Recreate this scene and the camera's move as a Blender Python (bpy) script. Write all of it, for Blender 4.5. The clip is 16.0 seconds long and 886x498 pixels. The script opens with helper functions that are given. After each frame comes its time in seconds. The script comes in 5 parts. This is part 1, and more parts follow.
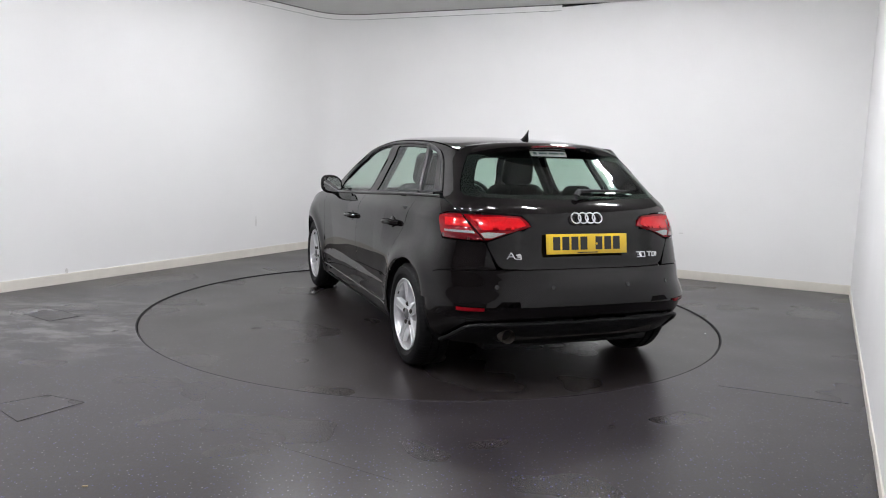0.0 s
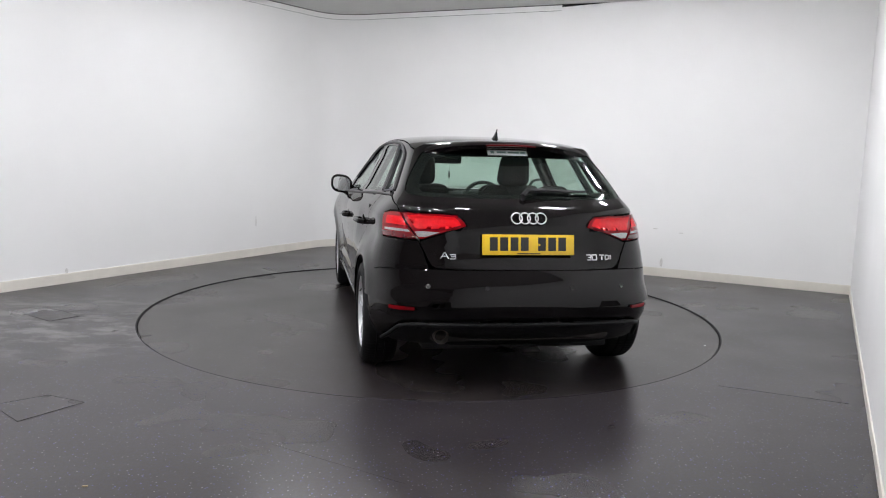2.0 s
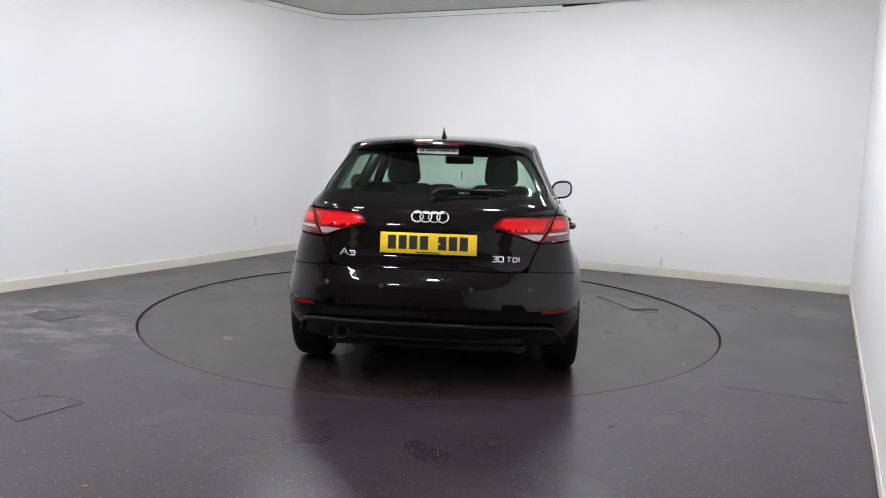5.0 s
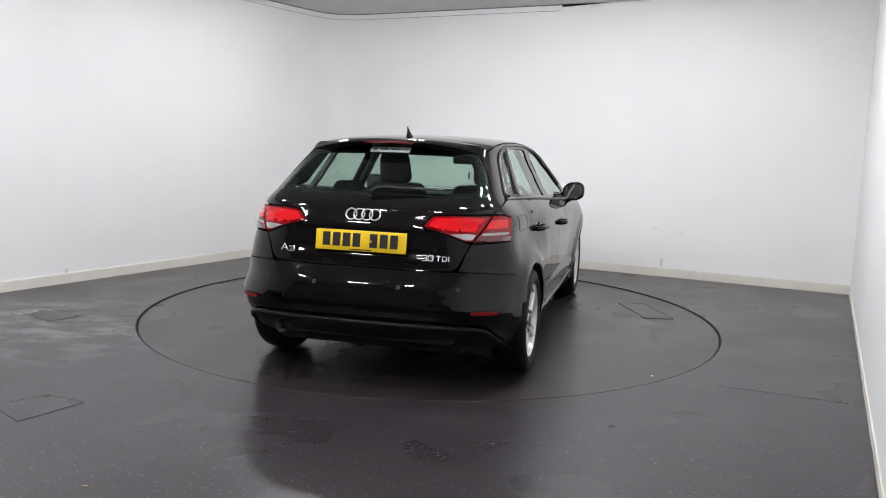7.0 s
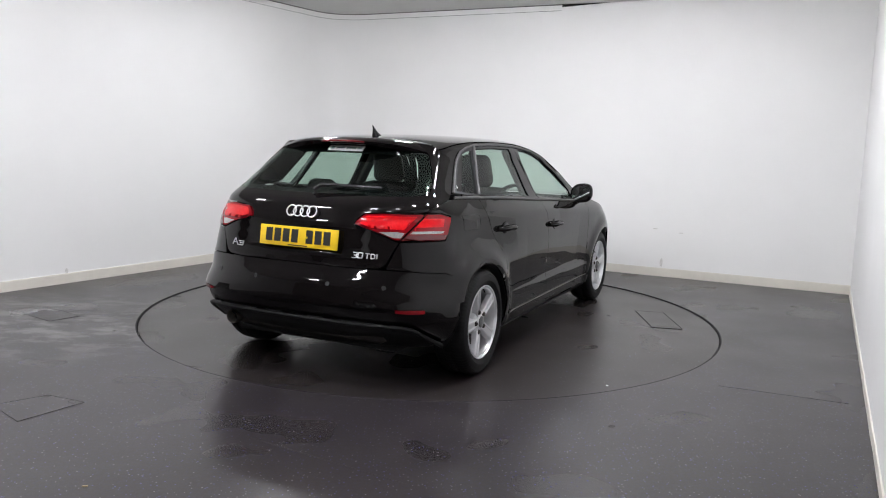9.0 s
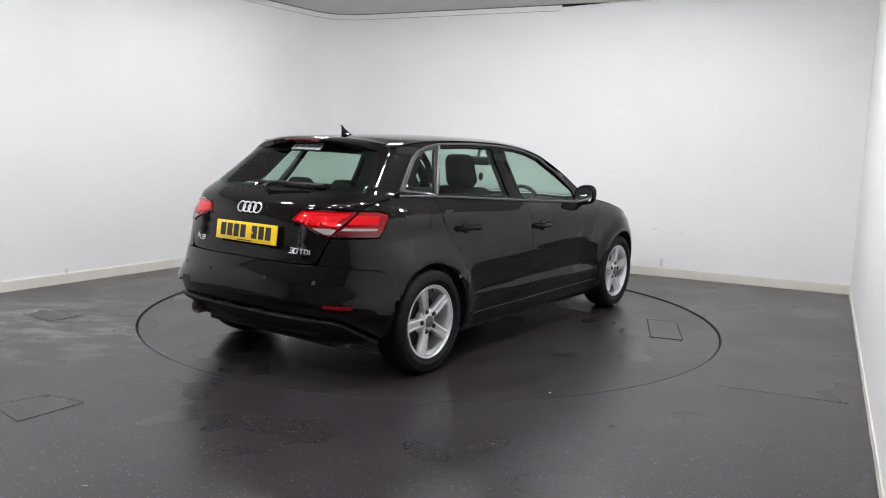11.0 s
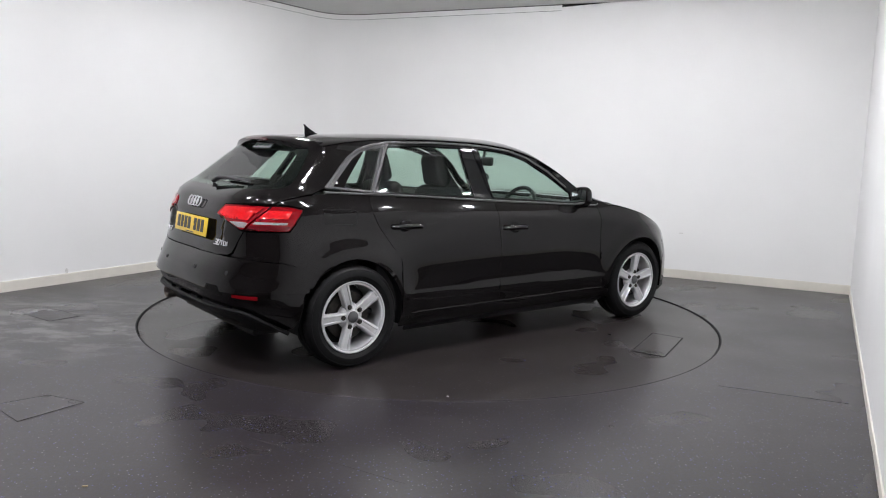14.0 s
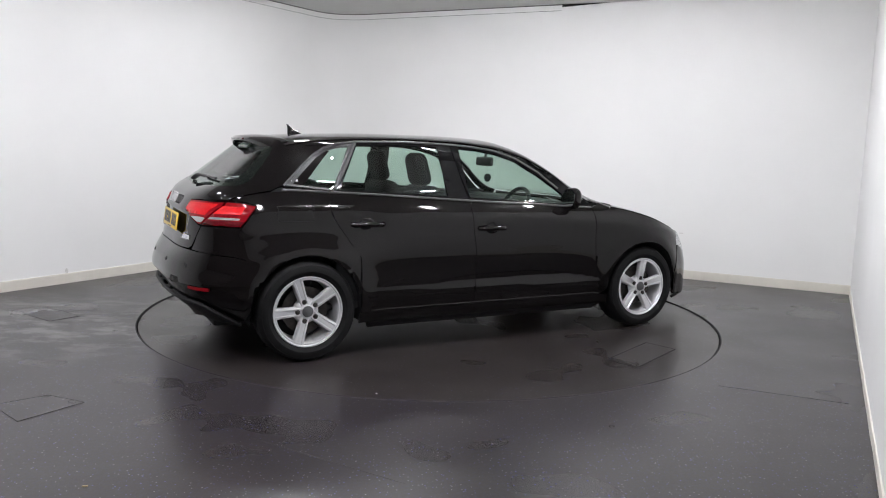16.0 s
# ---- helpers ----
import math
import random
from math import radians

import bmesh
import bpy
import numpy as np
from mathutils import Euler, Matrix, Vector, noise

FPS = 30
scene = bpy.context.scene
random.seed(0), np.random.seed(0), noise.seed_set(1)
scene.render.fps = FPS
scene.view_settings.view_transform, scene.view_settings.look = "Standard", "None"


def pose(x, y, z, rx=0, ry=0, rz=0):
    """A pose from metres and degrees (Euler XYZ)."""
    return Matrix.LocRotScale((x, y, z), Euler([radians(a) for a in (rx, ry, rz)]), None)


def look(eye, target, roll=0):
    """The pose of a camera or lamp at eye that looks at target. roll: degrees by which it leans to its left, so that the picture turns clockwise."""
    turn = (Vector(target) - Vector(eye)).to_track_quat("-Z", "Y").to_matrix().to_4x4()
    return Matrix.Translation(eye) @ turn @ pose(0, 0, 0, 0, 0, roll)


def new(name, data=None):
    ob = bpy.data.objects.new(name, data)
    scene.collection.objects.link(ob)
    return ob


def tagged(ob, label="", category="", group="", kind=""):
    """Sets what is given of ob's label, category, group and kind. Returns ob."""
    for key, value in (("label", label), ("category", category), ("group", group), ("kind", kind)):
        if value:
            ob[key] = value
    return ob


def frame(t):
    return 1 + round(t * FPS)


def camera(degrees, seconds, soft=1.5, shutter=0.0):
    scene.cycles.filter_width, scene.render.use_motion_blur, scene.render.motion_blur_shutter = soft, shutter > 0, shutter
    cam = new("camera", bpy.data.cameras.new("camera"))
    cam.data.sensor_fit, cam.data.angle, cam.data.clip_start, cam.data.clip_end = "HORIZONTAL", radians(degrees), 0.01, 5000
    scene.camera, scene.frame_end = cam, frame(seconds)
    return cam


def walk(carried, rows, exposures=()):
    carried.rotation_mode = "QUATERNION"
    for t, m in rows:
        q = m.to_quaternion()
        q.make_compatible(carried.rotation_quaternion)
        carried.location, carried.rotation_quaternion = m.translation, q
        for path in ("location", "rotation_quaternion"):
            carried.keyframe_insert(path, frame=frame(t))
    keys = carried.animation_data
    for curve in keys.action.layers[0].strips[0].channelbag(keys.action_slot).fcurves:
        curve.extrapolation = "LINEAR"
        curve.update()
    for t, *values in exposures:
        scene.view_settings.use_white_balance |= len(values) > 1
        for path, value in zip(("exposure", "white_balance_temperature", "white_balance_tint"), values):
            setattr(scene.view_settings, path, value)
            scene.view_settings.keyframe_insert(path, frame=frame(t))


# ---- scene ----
from mathutils.geometry import delaunay_2d_cdt

# ---------------------------------------------------------------- camera
EYE, TILT = (0.0, 0.0, 1.3458), 0.13565
cam = camera(59.43, 16.0, soft=1.05)
CAM_POSE = look(EYE, (0.0, math.cos(TILT), EYE[2] - math.sin(TILT)), 1.696)
walk(cam, [(0.0, CAM_POSE), (16.0, CAM_POSE)], exposures=[(0.0, 0.0, 6500, 10), (16.0, 0.0, 6500, 10)])

# the turntable and the car on it
TABLE = (-0.0851, 6.1549)
TABLE_R = 2.2137
TURN_0, TURN_RATE = 21.379, -5.2191
CAR_OFF = (0.172, -0.0368)
SUNK = 0.008

# ---------------------------------------------------------------- world
world = bpy.data.worlds.new("world")
scene.world = world
world.use_nodes = True
world.node_tree.nodes["Background"].inputs[0].default_value = (0.5, 0.52, 0.55, 1)
world.node_tree.nodes["Background"].inputs[1].default_value = 0.02
PANEL_GLOW = 275.0


# ---------------------------------------------------------------- materials
def material(name, colour, rough=0.5, metal=0.0, coat=0.0, coat_rough=0.03, coat_ior=1.5, ior=1.5, spec=0.5, vary=0.0, vary_scale=8.0, rough_vary=0.0,
             bump=0.0, bump_scale=200.0, glow=0.0, stain=0.0, stain_scale=0.8):
    m = bpy.data.materials.new(name)
    m.use_nodes = True
    nt = m.node_tree
    b = nt.nodes["Principled BSDF"]
    b.inputs["Base Color"].default_value = (*colour, 1)
    b.inputs["Roughness"].default_value = rough
    b.inputs["Metallic"].default_value = metal
    b.inputs["IOR"].default_value = ior
    b.inputs["Specular IOR Level"].default_value = spec
    b.inputs["Coat Weight"].default_value = coat
    b.inputs["Coat IOR"].default_value = coat_ior
    b.inputs["Coat Roughness"].default_value = coat_rough
    co = nt.nodes.new("ShaderNodeTexCoord")

    def grain(scale, detail=4.0, rough_=0.6):
        n = nt.nodes.new("ShaderNodeTexNoise")
        n.inputs["Scale"].default_value, n.inputs["Detail"].default_value, n.inputs["Roughness"].default_value = scale, detail, rough_
        nt.links.new(co.outputs["Object"], n.inputs["Vector"])
        return n

    def spread(n, lo, hi):
        r = nt.nodes.new("ShaderNodeMapRange")
        r.inputs["From Min"].default_value, r.inputs["From Max"].default_value = 0.3, 0.7
        r.inputs["To Min"].default_value, r.inputs["To Max"].default_value = lo, hi
        nt.links.new(n.outputs["Fac"], r.inputs["Value"])
        return r

    if vary or stain:
        rgb = nt.nodes.new("ShaderNodeRGB")
        rgb.outputs[0].default_value = (*colour, 1)
        last = rgb.outputs[0]
        for amount, scale in ((vary, vary_scale), (stain, stain_scale)):
            if amount:
                mix = nt.nodes.new("ShaderNodeVectorMath")
                mix.operation = "SCALE"
                nt.links.new(last, mix.inputs[0])
                nt.links.new(spread(grain(scale), 1 - amount, 1 + amount).outputs[0], mix.inputs["Scale"])
                last = mix.outputs[0]
        nt.links.new(last, b.inputs["Base Color"])
    if rough_vary:
        nt.links.new(spread(grain(stain_scale * 2.3), rough - rough_vary, rough + rough_vary).outputs[0], b.inputs["Roughness"])
    if bump:
        bp = nt.nodes.new("ShaderNodeBump")
        bp.inputs["Strength"].default_value, bp.inputs["Distance"].default_value = bump, 0.002
        nt.links.new(grain(bump_scale).outputs["Fac"], bp.inputs["Height"])
        nt.links.new(bp.outputs[0], b.inputs["Normal"])
    if glow:
        b.inputs["Emission Color"].default_value = (*colour, 1)
        b.inputs["Emission Strength"].default_value = glow
    return m


def glass_material(name, tint, ior=1.5, rough=0.0):
    m = bpy.data.materials.new(name)
    m.use_nodes = True
    nt = m.node_tree
    nt.nodes.remove(nt.nodes["Principled BSDF"])
    out = nt.nodes["Material Output"]
    tr, gl, fr, mix = (nt.nodes.new("ShaderNode" + k) for k in ("BsdfTransparent", "BsdfGlossy", "LayerWeight", "MixShader"))
    tr.inputs[0].default_value = (*tint, 1)
    gl.inputs["Roughness"].default_value = rough
    fr.inputs[0].default_value = 0.5
    power, scale = nt.nodes.new("ShaderNodeMath"), nt.nodes.new("ShaderNodeMath")
    power.operation, scale.operation = "POWER", "MULTIPLY_ADD"
    power.inputs[1].default_value = 5.0
    scale.inputs[1].default_value, scale.inputs[2].default_value = 0.92, 0.06
    nt.links.new(fr.outputs["Facing"], power.inputs[0])
    nt.links.new(power.outputs[0], scale.inputs[0])
    nt.links.new(scale.outputs[0], mix.inputs[0])
    nt.links.new(tr.outputs[0], mix.inputs[1])
    nt.links.new(gl.outputs[0], mix.inputs[2])
    nt.links.new(mix.outputs[0], out.inputs[0])
    return m


def floor_material(name, speck=1.0, marks=None):
    """Dark safety vinyl: fine pale and blue chips, scuffs and half-dried wet patches that change its gloss."""
    m = bpy.data.materials.new(name)
    m.use_nodes = True
    nt = m.node_tree
    b = nt.nodes["Principled BSDF"]
    co = nt.nodes.new("ShaderNodeTexCoord")

    def noise_node(scale, detail, rough_=0.55):
        n = nt.nodes.new("ShaderNodeTexNoise")
        n.inputs["Scale"].default_value, n.inputs["Detail"].default_value, n.inputs["Roughness"].default_value = scale, detail, rough_
        nt.links.new(co.outputs["Object"], n.inputs["Vector"])
        return n

    def ramp(src, lo, hi, a, c):
        r = nt.nodes.new("ShaderNodeMapRange")
        for k, val in zip(("From Min", "From Max", "To Min", "To Max"), (lo, hi, a, c)):
            r.inputs[k].default_value = val
        nt.links.new(src, r.inputs["Value"])
        return r.outputs[0]

    def mixed(fac, a, c):
        x = nt.nodes.new("ShaderNodeMix")
        x.data_type = "RGBA"
        nt.links.new(fac, x.inputs["Factor"])
        for src, socket in ((a, x.inputs[6]), (c, x.inputs[7])):
            if isinstance(src, tuple):
                socket.default_value = src
            else:
                nt.links.new(src, socket)
        return x.outputs[2]

    def chips(scale, part, size):
        """Small round chips in some of the cells."""
        v = nt.nodes.new("ShaderNodeTexVoronoi")
        v.inputs["Scale"].default_value = scale
        nt.links.new(co.outputs["Object"], v.inputs["Vector"])
        sep = nt.nodes.new("ShaderNodeSeparateColor")
        nt.links.new(v.outputs["Color"], sep.inputs[0])
        a = ramp(sep.outputs[0], part, part + 0.01, 1.0, 0.0)
        c = ramp(v.outputs["Distance"], size, size + 0.04, 1.0, 0.0)
        mul = nt.nodes.new("ShaderNodeMath")
        mul.operation = "MULTIPLY"
        nt.links.new(a, mul.inputs[0])
        nt.links.new(c, mul.inputs[1])
        return mul.outputs[0]

    base = mixed(ramp(noise_node(1.3, 5).outputs["Fac"], 0.35, 0.65, 0, 1), (0.0170, 0.0138, 0.0128, 1), (0.023, 0.0188, 0.0176, 1))
    warm = mixed(ramp(noise_node(46, 3, 0.6).outputs["Fac"], 0.42, 0.66, 0, 0.75), base, (0.033, 0.0265, 0.0225, 1))
    cool = mixed(ramp(noise_node(61, 3, 0.6).outputs["Fac"], 0.47, 0.68, 0, 0.8 * speck), warm, (0.027, 0.026, 0.047, 1))
    last = mixed(ramp(noise_node(2.1, 5, 0.66).outputs["Fac"], 0.50, 0.72, 0, 0.22), cool, (0.058, 0.052, 0.048, 1))
    last = mixed(ramp(noise_node(3.7, 4, 0.6).outputs["Fac"], 0.52, 0.82, 0, 0.4), last, (0.012, 0.0105, 0.0105, 1))
    if marks:
        # dried water marks: ragged pale streaks round one spot
        shifted, stretched = nt.nodes.new("ShaderNodeVectorMath"), nt.nodes.new("ShaderNodeMapping")
        shifted.operation = "DISTANCE"
        stretched.inputs["Scale"].default_value = (1.0 / marks[2], 1.0 / marks[3], 1.0)
        nt.links.new(co.outputs["Object"], stretched.inputs["Vector"])
        nt.links.new(stretched.outputs[0], shifted.inputs[0])
        shifted.inputs[1].default_value = (marks[0] / marks[2], marks[1] / marks[3], 0.0)
        near = ramp(shifted.outputs["Value"], 0.45, 1.05, 1.0, 0.0)
        streak, drawn = nt.nodes.new("ShaderNodeTexNoise"), nt.nodes.new("ShaderNodeMapping")
        drawn.inputs["Scale"].default_value = (1.0, 1.7, 1.0)
        nt.links.new(co.outputs["Object"], drawn.inputs["Vector"])
        nt.links.new(drawn.outputs[0], streak.inputs["Vector"])
        streak.inputs["Scale"].default_value, streak.inputs["Detail"].default_value, streak.inputs["Roughness"].default_value = 3.4, 6.0, 0.62
        both_ = nt.nodes.new("ShaderNodeMath")
        both_.operation = "MULTIPLY"
        nt.links.new(near, both_.inputs[0])
        nt.links.new(ramp(streak.outputs["Fac"], 0.48, 0.60, 0.0, 0.8), both_.inputs[1])
        last = mixed(both_.outputs[0], last, (0.17, 0.163, 0.16, 1))
    pale = mixed(chips(52, 0.36 * speck, 0.135), last, (0.25, 0.25, 0.27, 1))
    blue = mixed(chips(46, 0.46 * speck, 0.14), pale, (0.085, 0.09, 0.27, 1))
    nt.links.new(blue, b.inputs["Base Color"])
    wet = ramp(noise_node(1.3, 2, 0.5).outputs["Fac"], 0.30, 0.70, 0.25, 0.34)
    nt.links.new(wet, b.inputs["Roughness"])
    b.inputs["Specular IOR Level"].default_value = 0.42
    bp = nt.nodes.new("ShaderNodeBump")
    bp.inputs["Strength"].default_value, bp.inputs["Distance"].default_value = 0.10, 0.001
    nt.links.new(noise_node(420, 2).outputs["Fac"], bp.inputs["Height"])
    nt.links.new(bp.outputs[0], b.inputs["Normal"])
    return m


WALL = material("white wall paint", (0.855, 0.855, 0.845), 0.55, vary=0.012, vary_scale=1.4, bump=0.05, bump_scale=90, stain=0.015, stain_scale=0.35)
# assumed tone of the wall behind the camera, set by what the car reflects
WALL_DARK = material("dark unseen wall", (0.15, 0.13, 0.125), 0.8, vary=0.1, vary_scale=3)
SCUFF = material("grey scuff", (0.66, 0.65, 0.63), 0.7, vary=0.15, vary_scale=60)
CEILING = material("matt white ceiling", (0.66, 0.66, 0.64), 0.8, vary=0.03, vary_scale=2.5, bump=0.06, bump_scale=120)
CREAM = material("cream skirting paint", (0.74, 0.71, 0.64), 0.4, vary=0.04, vary_scale=6, stain=0.06, stain_scale=1.7)
SOFT_JOINT = material("worn dark joint", (0.011, 0.010, 0.010), 0.42)
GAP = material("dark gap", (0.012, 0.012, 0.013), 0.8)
FLOOR = floor_material("speckled vinyl floor", 1.0, (-3.0, 5.4, 1.9, 1.1))
TABLE_FLOOR = floor_material("speckled vinyl turntable", 0.35)
PAINT = material("black car paint", (0.0040, 0.0032, 0.0034), 0.4, spec=0.0, coat=1.0, coat_rough=0.012, coat_ior=1.39)
GLOSS_BLACK = material("gloss black trim", (0.006, 0.006, 0.0065), 0.10, spec=0.2)
TRIM = material("satin black trim", (0.022, 0.022, 0.024), 0.36, bump=0.08, bump_scale=500)
ALU_TRIM = material("dark window surround", (0.10, 0.098, 0.10), 0.40, metal=0.4)
PLASTIC = material("grained black plastic", (0.009, 0.009, 0.010), 0.5, spec=0.3, bump=0.25, bump_scale=700)
RIDGE = material("matt black diffuser plastic", (0.009, 0.009, 0.0095), 0.5, spec=0.18, bump=0.2, bump_scale=700)
RUBBER = material("tyre rubber", (0.006, 0.006, 0.0065), 0.6, spec=0.22, vary=0.2, vary_scale=25, bump=0.2, bump_scale=300)
ALLOY = material("silver painted alloy", (0.70, 0.70, 0.715), 0.28, metal=0.5, coat=0.5, coat_rough=0.08, vary=0.04, vary_scale=30)
ALLOY_DARK = material("dirty inner alloy", (0.20, 0.195, 0.19), 0.45, metal=0.7, vary=0.25, vary_scale=14)
IRON = material("brake iron", (0.05, 0.045, 0.042), 0.5, metal=0.6, vary=0.3, vary_scale=30)
SENSOR = material("grey sensor plastic", (0.012, 0.012, 0.0125), 0.4)
WELD = material("pale vinyl weld", (0.040, 0.037, 0.035), 0.35, vary=0.3, vary_scale=30)
STEEL = material("heat-stained steel", (0.36, 0.33, 0.30), 0.35, metal=0.9, vary=0.2, vary_scale=40)
HUB_GREY = material("grey hub cap plastic", (0.11, 0.11, 0.115), 0.35, metal=0.3)
CHROME = material("chrome", (0.86, 0.86, 0.88), 0.14, metal=0.55, coat=0.6)
MIRROR = material("mirror glass", (0.86, 0.88, 0.88), 0.01, metal=1.0)
RED_MID = material("mid red lamp lens", (0.20, 0.003, 0.007), 0.08, spec=0.3, coat=0.1, vary=0.12, vary_scale=70)
RED_LENS = material("red lamp lens", (0.55, 0.007, 0.011), 0.08, spec=0.3, coat=0.1, vary=0.10, vary_scale=60)
RED_DEEP = material("deep red lamp lens", (0.10, 0.004, 0.008), 0.12, coat=0.9, vary=0.15, vary_scale=90)
CLEAR_LENS = material("ribbed clear lamp lens", (0.37, 0.35, 0.35), 0.20, metal=0.3, coat=0.5, vary=0.25, vary_scale=140)
YELLOW = material("yellow reflective plate", (0.80, 0.53, 0.015), 0.38, coat=0.4, vary=0.03, vary_scale=40)
INK = material("black plate ink", (0.015, 0.015, 0.015), 0.45)
STICKER = material("white sticker", (0.86, 0.88, 0.87), 0.4)
STICKER_INK = material("grey-green sticker print", (0.18, 0.26, 0.25), 0.5)
FABRIC = material("charcoal seat fabric", (0.014, 0.014, 0.016), 0.9, vary=0.25, vary_scale=120, bump=0.3, bump_scale=400)
DASH = material("soft black dashboard", (0.014, 0.014, 0.015), 0.6, bump=0.2, bump_scale=400)
LINER = material("pale headliner cloth", (0.30, 0.30, 0.29), 0.9, bump=0.2, bump_scale=400)
GLASS = glass_material("green tinted glass", (0.70, 0.83, 0.76))
GLASS_REAR = glass_material("green tinted rear glass", (0.66, 0.80, 0.72))
LAMP_GLASS = glass_material("clear headlamp glass", (0.92, 0.93, 0.94))
GLOW = material("lit diffuser", (0.955, 0.955, 1.0), 0.5, glow=PANEL_GLOW)
FRAME_WHITE = material("white lamp frame", (0.75, 0.75, 0.74), 0.4)
PAPER = material("crumb of straw", (0.45, 0.36, 0.22), 0.8)


# ---------------------------------------------------------------- mesh helpers
def part(name, bm, mat, parent=None, label="", smooth=True):
    me = bpy.data.meshes.new(name)
    bm.normal_update()
    bm.to_mesh(me)
    bm.free()
    me.materials.append(mat)
    if smooth:
        me.polygons.foreach_set("use_smooth", [True] * len(me.polygons))
        me.set_sharp_from_angle(angle=radians(38))
    ob = new(name, me)
    ob.parent = parent
    if label:
        tagged(ob, label)
    return ob


def box(bm, c, s, bevel=0.0, seg=2, m=None):
    """A box of size s about c, its edges rounded."""
    r = bmesh.ops.create_cube(bm, size=1.0)
    vs = r["verts"]
    for v in vs:
        v.co = Vector((v.co.x * s[0], v.co.y * s[1], v.co.z * s[2]))
    if bevel:
        es = list({e for v in vs for e in v.link_edges})
        fs0 = set(bm.faces)
        rr = bmesh.ops.bevel(bm, geom=es, offset=bevel, segments=seg, profile=0.5, affect="EDGES", clamp_overlap=True)
        vs = list({v for f in rr["faces"] for v in f.verts} | {v for v in vs if v.is_valid})
        vs = list(set(vs) | {v for f in bm.faces if f not in fs0 for v in f.verts})
    for v in vs:
        v.co = v.co + Vector(c)
    if m is not None:
        for v in vs:
            v.co = m @ v.co
    return vs


def lathe(bm, prof, axis="x", seg=48, at=(0, 0, 0)):
    """Turns the (radius, along) profile round an axis."""
    rings = []
    for r, a in prof:
        ring = []
        for k in range(seg):
            t = 2 * math.pi * k / seg
            p, q = r * math.cos(t), r * math.sin(t)
            co = {"x": (a, p, q), "y": (p, a, q), "z": (p, q, a)}[axis]
            ring.append(bm.verts.new(Vector(co) + Vector(at)))
        rings.append(ring)
    for i in range(len(rings) - 1):
        for k in range(seg):
            bm.faces.new((rings[i][k], rings[i][(k + 1) % seg], rings[i + 1][(k + 1) % seg], rings[i + 1][k]))
    return rings


def lid(bm, ring):
    bm.faces.new(ring)


def tube(bm, path, radius, seg=10, squash=1.0):
    """A round bar along a path of points."""
    path = [Vector(p) for p in path]
    rings = []
    for i, p in enumerate(path):
        d = (path[min(i + 1, len(path) - 1)] - path[max(i - 1, 0)]).normalized()
        up = Vector((0, 0, 1)) if abs(d.z) < 0.9 else Vector((1, 0, 0))
        u = d.cross(up).normalized()
        w = u.cross(d)
        r = radius[i] if isinstance(radius, (list, tuple)) else radius
        rings.append([bm.verts.new(p + (u * math.cos(2 * math.pi * k / seg) + w * math.sin(2 * math.pi * k / seg) * squash) * r) for k in range(seg)])
    for i in range(len(rings) - 1):
        for k in range(seg):
            bm.faces.new((rings[i][k], rings[i][(k + 1) % seg], rings[i + 1][(k + 1) % seg], rings[i + 1][k]))
    bm.faces.new(rings[0][::-1])
    bm.faces.new(rings[-1])


def inside(x, y, poly):
    hit, j = False, len(poly) - 1
    for i in range(len(poly)):
        (xi, yi), (xj, yj) = poly[i], poly[j]
        if (yi > y) != (yj > y) and x < (xj - xi) * (y - yi) / (yj - yi) + xi:
            hit = not hit
        j = i
    return hit


def dense(poly, step):
    out = []
    for i, a in enumerate(poly):
        b = poly[(i + 1) % len(poly)]
        n = max(1, int(math.hypot(b[0] - a[0], b[1] - a[1]) / step))
        out += [(a[0] + (b[0] - a[0]) * k / n, a[1] + (b[1] - a[1]) * k / n) for k in range(n)]
    return out


def triangles(poly, holes, step):
    """Fills a flat outline with a net of triangles."""
    loops = [dense(poly, step)] + [dense(h, step) for h in holes]
    pts, edges = [], []
    for lp in loops:
        k = len(pts)
        pts += lp
        edges += [(k + i, k + (i + 1) % len(lp)) for i in range(len(lp))]
    rim = list(pts)
    xs, ys = [p[0] for p in poly], [p[1] for p in poly]
    cell = {}
    for p in rim:
        cell.setdefault((int(p[0] // step), int(p[1] // step)), []).append(p)
    j, y = 0, min(ys) + step * 0.5
    while y < max(ys):
        x = min(xs) + step * (0.5 + 0.5 * (j % 2))
        while x < max(xs):
            if inside(x, y, loops[0]) and not any(inside(x, y, h) for h in loops[1:]):
                cx, cy = int(x // step), int(y // step)
                near = any((p[0] - x) ** 2 + (p[1] - y) ** 2 < (0.55 * step) ** 2
                           for a in (-1, 0, 1) for b in (-1, 0, 1) for p in cell.get((cx + a, cy + b), ()))
                if not near:
                    pts.append((x, y))
            x += step
        y += step * 0.87
        j += 1
    vs, es, fs, _, _, _ = delaunay_2d_cdt([Vector(p) for p in pts], edges, [], 0, 1e-6)
    keep = []
    for f in fs:
        cx, cy = sum(vs[i].x for i in f) / 3, sum(vs[i].y for i in f) / 3
        if inside(cx, cy, loops[0]) and not any(inside(cx, cy, h) for h in loops[1:]):
            keep.append(tuple(f))
    return [(v.x, v.y) for v in vs], keep


